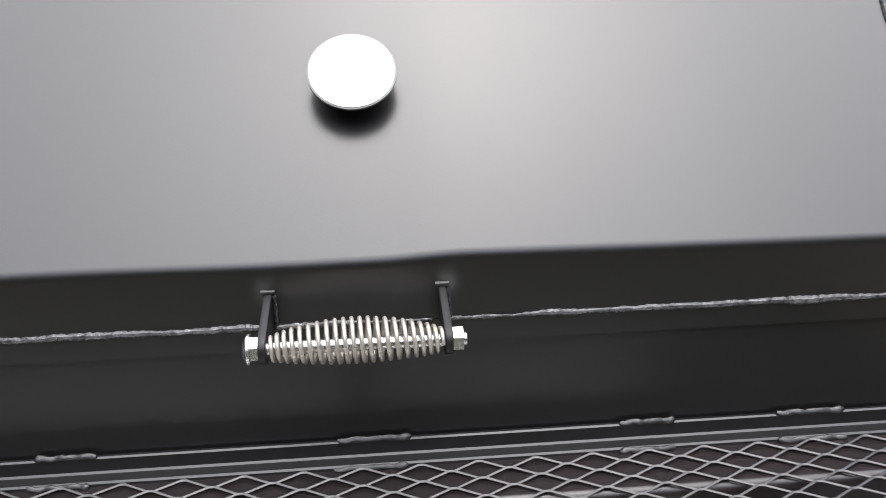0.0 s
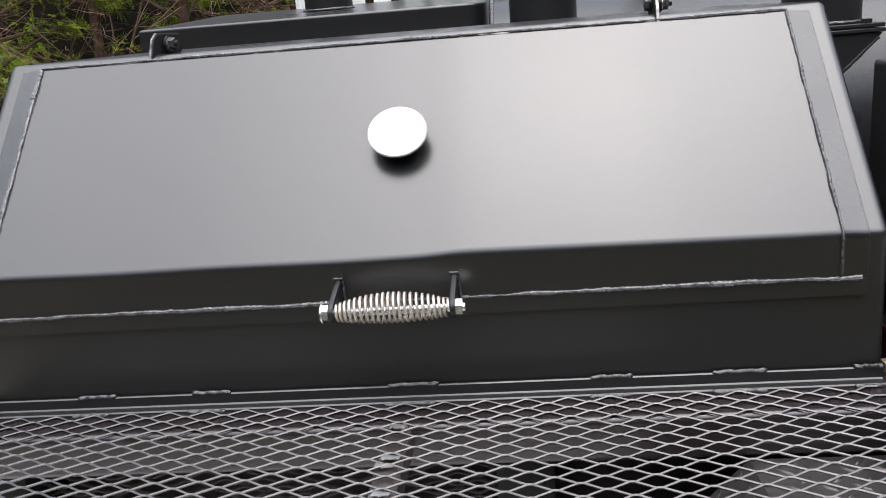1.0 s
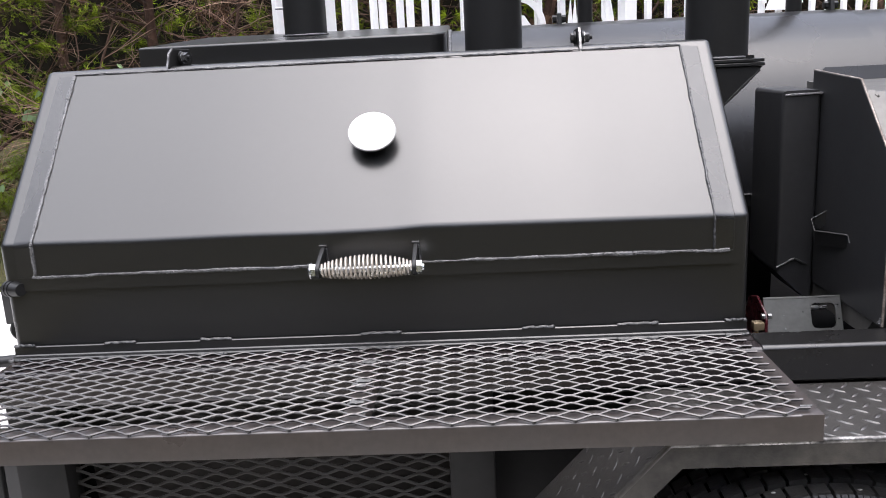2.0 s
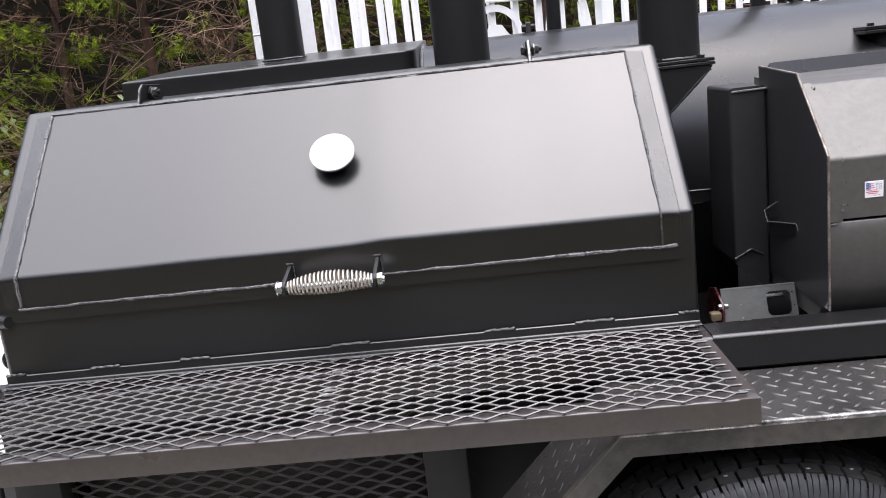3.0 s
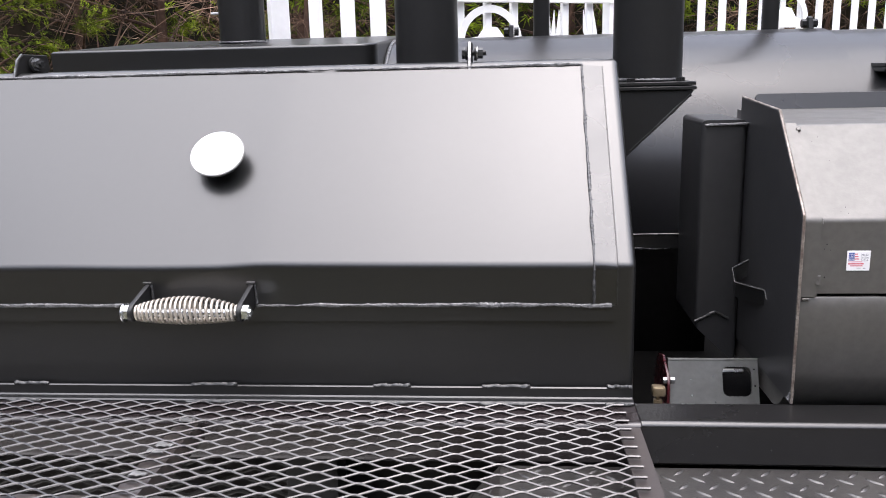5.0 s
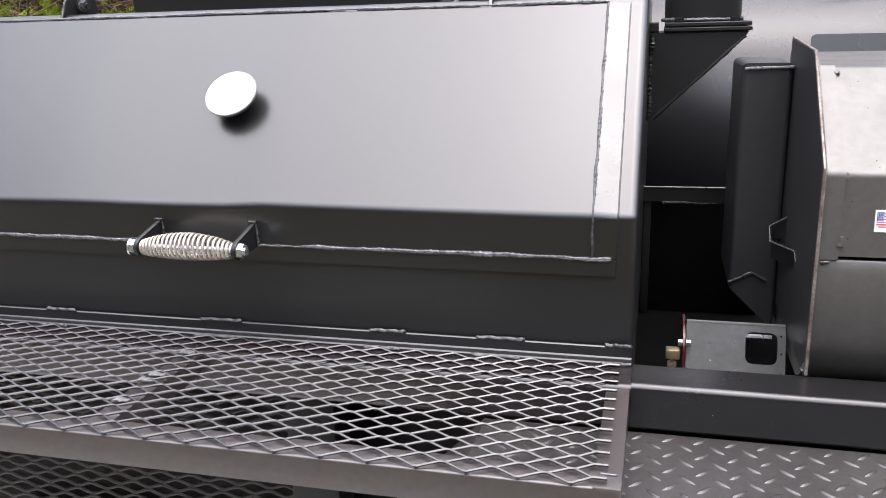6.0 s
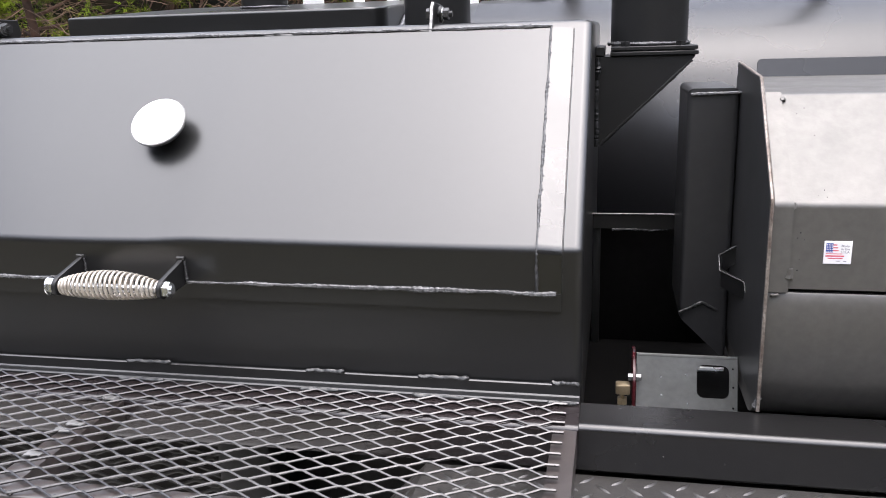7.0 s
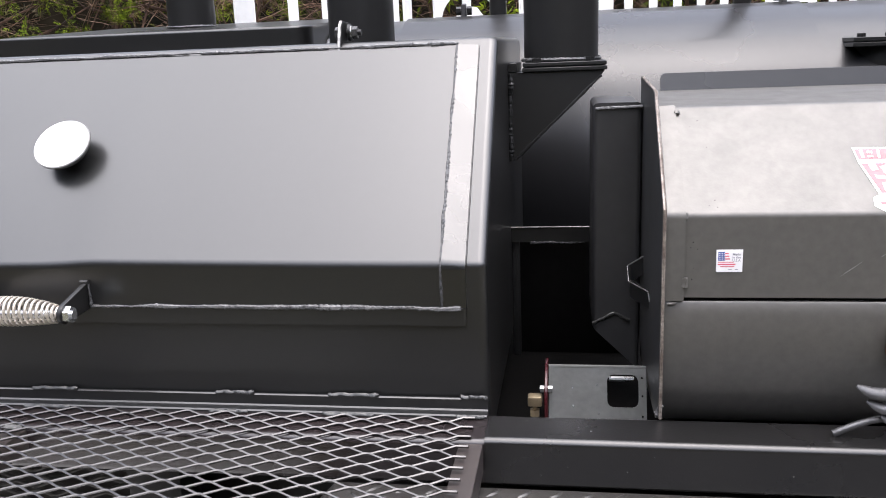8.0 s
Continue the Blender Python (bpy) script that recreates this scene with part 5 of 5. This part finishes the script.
def cedar(x, y, tall, seed, mat=CEDAR, thick=1.0, low=0.25, spread=0.34, fine=19):
    rnd = random.Random(seed)
    tree = thing("cedar_tree", (x, y, -0.03), "evergreen cedar with feathery green foliage" if mat is CEDAR else "half-dry cedar with brownish foliage", "tree")
    bm = bmesh.new()
    trunk = limb_path((x, y, -0.05), (rnd.gauss(0, 0.05), rnd.gauss(0, 0.05), 1), tall, rnd, 0.05, 10)
    sweep(bm, trunk, lambda i: 0.052 * tall / 5 * (1 - i / 10.5) + 0.006, 9)
    centres = []
    n = int(34 * thick * tall / 5)
    for i in range(n):
        f = low / tall + (1 - low / tall) * (i + rnd.random()) / n * 0.97
        base = trunk[int(f * 9.99)].lerp(trunk[min(10, int(f * 9.99) + 1)], f * 9.99 % 1)
        a = rnd.uniform(0, 2 * math.pi)
        reach = tall * spread * (1 - f) ** 0.75 * rnd.uniform(0.55, 1.1) + 0.15
        limb = limb_path(base, (math.cos(a), math.sin(a), 0.25), reach, rnd, 0.2, 5)
        sweep(bm, limb, lambda q: 0.014 * (1 - q / 6) + 0.003, 5)
        for q in range(2, 6):
            if q == 5 or rnd.random() < 0.55:
                centres.append(limb[q] + Vector((rnd.gauss(0, 0.10), rnd.gauss(0, 0.10), rnd.gauss(0, 0.08))))
    part("trunk", bm, BARK, tree, "thin fissured trunk with limbs")
    foot = Vector((x, y, -0.03))
    if fine < 20:
        me = leaf_mass("crown", mat, [c - foot for c in centres], 0.17, fine, 1.5 / fine ** 0.9, 0.0075, rnd, 0.35)
    else:
        me = spray_mass("crown", mat, [(c - foot, (c - trunk[5]).normalized()) for c in centres], rnd)
    ob = new("crown", me)
    ob.parent = tree
    return tree


def bare_tree(x, y, tall, seed, twigs=26, lean=0.2):
    rnd = random.Random(seed)
    tree = thing("bare_tree", (x, y, -0.03), "leafless young tree with tangled grey-brown twigs", "tree")
    bm = bmesh.new()
    trunk = limb_path((x, y, -0.05), (rnd.gauss(0, lean), rnd.gauss(0, lean), 1), tall, rnd, 0.10, 12)
    sweep(bm, trunk, lambda i: 0.024 * (1 - i / 13) + 0.003, 8)
    part("trunk", bm, BARK, tree, "slender bare trunk")
    bm = bmesh.new()
    for _ in range(twigs):
        f = rnd.uniform(0.08, 0.95)
        base = trunk[int(f * 11.99)]
        a = rnd.uniform(0, 2 * math.pi)
        limb = limb_path(base, (math.cos(a), math.sin(a), rnd.uniform(-0.3, 0.7)), rnd.uniform(0.5, 1.5), rnd, 0.2, 8, 0.02)
        sweep(bm, limb, lambda q: 0.0032 * (1 - q / 9) + 0.0010, 4)
        for _ in range(5):
            b = limb[rnd.randint(2, 7)]
            sub = limb_path(b, (rnd.gauss(0, 1), rnd.gauss(0, 1), rnd.gauss(0.1, 0.6)), rnd.uniform(0.2, 0.65), rnd, 0.22, 5, 0.0)
            sweep(bm, sub, lambda q: 0.0019 * (1 - q / 6) + 0.0008, 3)
    part("twig_tangle", bm, TWIG, tree, "tangled thin twigs", kind="stuff")
    return tree


rnd = random.Random(77)
for i, (x, y, tall, mat) in enumerate((
        (-3.9, 5.3, 4.2, CEDAR), (-2.75, 6.6, 5.6, CEDAR), (-1.5, 7.0, 5.2, DRY), (-5.3, 6.0, 5.0, CEDAR), (-0.4, 7.4, 5.4, CEDAR), (0.8, 7.2, 5.0, DRY),
        (2.0, 7.6, 5.6, CEDAR), (3.3, 7.4, 5.0, DRY), (4.8, 7.8, 5.6, CEDAR), (6.3, 7.4, 5.2, CEDAR), (-7.0, 7.4, 5.8, CEDAR), (-4.5, 8.2, 6.0, DRY),
        (-2.2, 9.0, 6.4, CEDAR), (1.2, 9.4, 6.4, CEDAR), (-8.8, 8.6, 6.0, CEDAR), (8.2, 8.4, 6.0, CEDAR))):
    cedar(x, y, tall, 500 + i, mat, thick=1.35 if y < 8 else 1.0, fine=180 if y < 7.3 and -6 < x < 1.5 else 19)
for i in range(22):
    bare_tree(rnd.uniform(-7.5, 5.5), rnd.uniform(5.2, 8.6), rnd.uniform(2.6, 5.0), 700 + i, twigs=30 if i < 16 else 20)
for i, (x, y) in enumerate(((-4.3, 4.9), (-3.1, 5.0), (-2.2, 5.2), (-1.2, 5.5), (-5.4, 5.2))):
    bare_tree(x, y, 2.6, 760 + i, twigs=34, lean=0.5)

# brush on the ground at the woods' edge, and heart-shaped vine leaves
centres = [(rnd.uniform(-9, 7), rnd.uniform(5.0, 8.5), rnd.uniform(-0.02, 0.35)) for _ in range(520)]
ob = new("undergrowth", leaf_mass("undergrowth", DRY, centres, 0.22, 18, 0.06, 0.006, rnd, 0.0))
tagged(ob, "brown and green brush along the woods' edge", "undergrowth", kind="stuff")
centres = [(rnd.uniform(-6.5, -1.0), rnd.uniform(4.8, 5.6), rnd.uniform(0.2, 1.3)) for _ in range(60)]
ob = new("undergrowth", leaf_mass("undergrowth", CEDAR, centres, 0.16, 70, 0.045, 0.0026, rnd, 0.1))
tagged(ob, "low green cedar sprays at the woods' edge", "undergrowth", kind="stuff")
verts, faces = [], []
for _ in range(70):
    c = Vector((rnd.uniform(-4.6, -1.8), rnd.uniform(4.5, 5.2), rnd.uniform(0.5, 1.35)))
    u = Vector((rnd.gauss(0, 1), rnd.gauss(0, 0.6), rnd.gauss(0, 0.5))).normalized()
    w = u.cross(Vector((0, -1, 0.4))).normalized()
    s = rnd.uniform(0.030, 0.058)
    i = len(verts)
    verts += [tuple(c + (u * a + w * b) * s) for a, b in ((0.0, -1.0), (0.75, -0.1), (0.62, 0.62), (0.25, 0.75), (0.0, 0.5), (-0.25, 0.75), (-0.62, 0.62), (-0.75, -0.1))]
    faces.append(tuple(range(i, i + 8)))
me = bpy.data.meshes.new("vine_leaves")
me.from_pydata(verts, [], faces)
me.materials.append(VINE)
tagged(new("vine_leaves", me), "pale green heart-shaped vine leaves", "vine", kind="stuff")
verts, faces = [], []
for _ in range(9000):
    x, y = rnd.uniform(-8, 4), rnd.uniform(3.4, 5.6)
    if x < -2.0 and y < 3.5 + 0.55 * (-x - 2.4):
        continue
    a, h, lean = rnd.uniform(0, 6.3), rnd.uniform(0.03, 0.12), rnd.uniform(0, 0.06)
    i = len(verts)
    dx, dy = math.cos(a), math.sin(a)
    verts += [(x - dy * 0.004, y + dx * 0.004, -0.03), (x + dy * 0.004, y - dx * 0.004, -0.03), (x + dx * lean, y + dy * lean, -0.03 + h)]
    faces.append((i, i + 1, i + 2))
me = bpy.data.meshes.new("grass")
me.from_pydata(verts, [], faces)
me.materials.append(BLADE)
tagged(new("grass", me), "sparse rough grass beside the slab", "grass", kind="stuff")

# unseen trees added on the other side of the yard, for the steel to mirror
for i in range(7):
    cedar(-9 + 3.1 * i, -9.5 - 1.5 * (i % 2), 6.0, 900 + i, CEDAR if i % 3 else DRY, thick=0.55, low=0.1)

# ring wall added all round as far woods, to block the low sky
bm = bmesh.new()
low, top = [], []
for k in range(96):
    a = 2 * math.pi * k / 96
    h = 10.5 + 2.5 * noise.noise((math.cos(a) * 4, math.sin(a) * 4, 0.3)) + 1.3 * noise.noise((math.cos(a) * 17, math.sin(a) * 17, 2.0))
    low.append(bm.verts.new((19 * math.cos(a), 19 * math.sin(a), -0.5)))
    top.append(bm.verts.new((19 * math.cos(a), 19 * math.sin(a), h)))
for k in range(96):
    j = (k + 1) % 96
    bm.faces.new((low[k], low[j], top[j], top[k]))
solid("backdrop", bm, WOODS, "added ring wall in the near-black of shaded far woods", "woods", kind="structure", smooth=0)
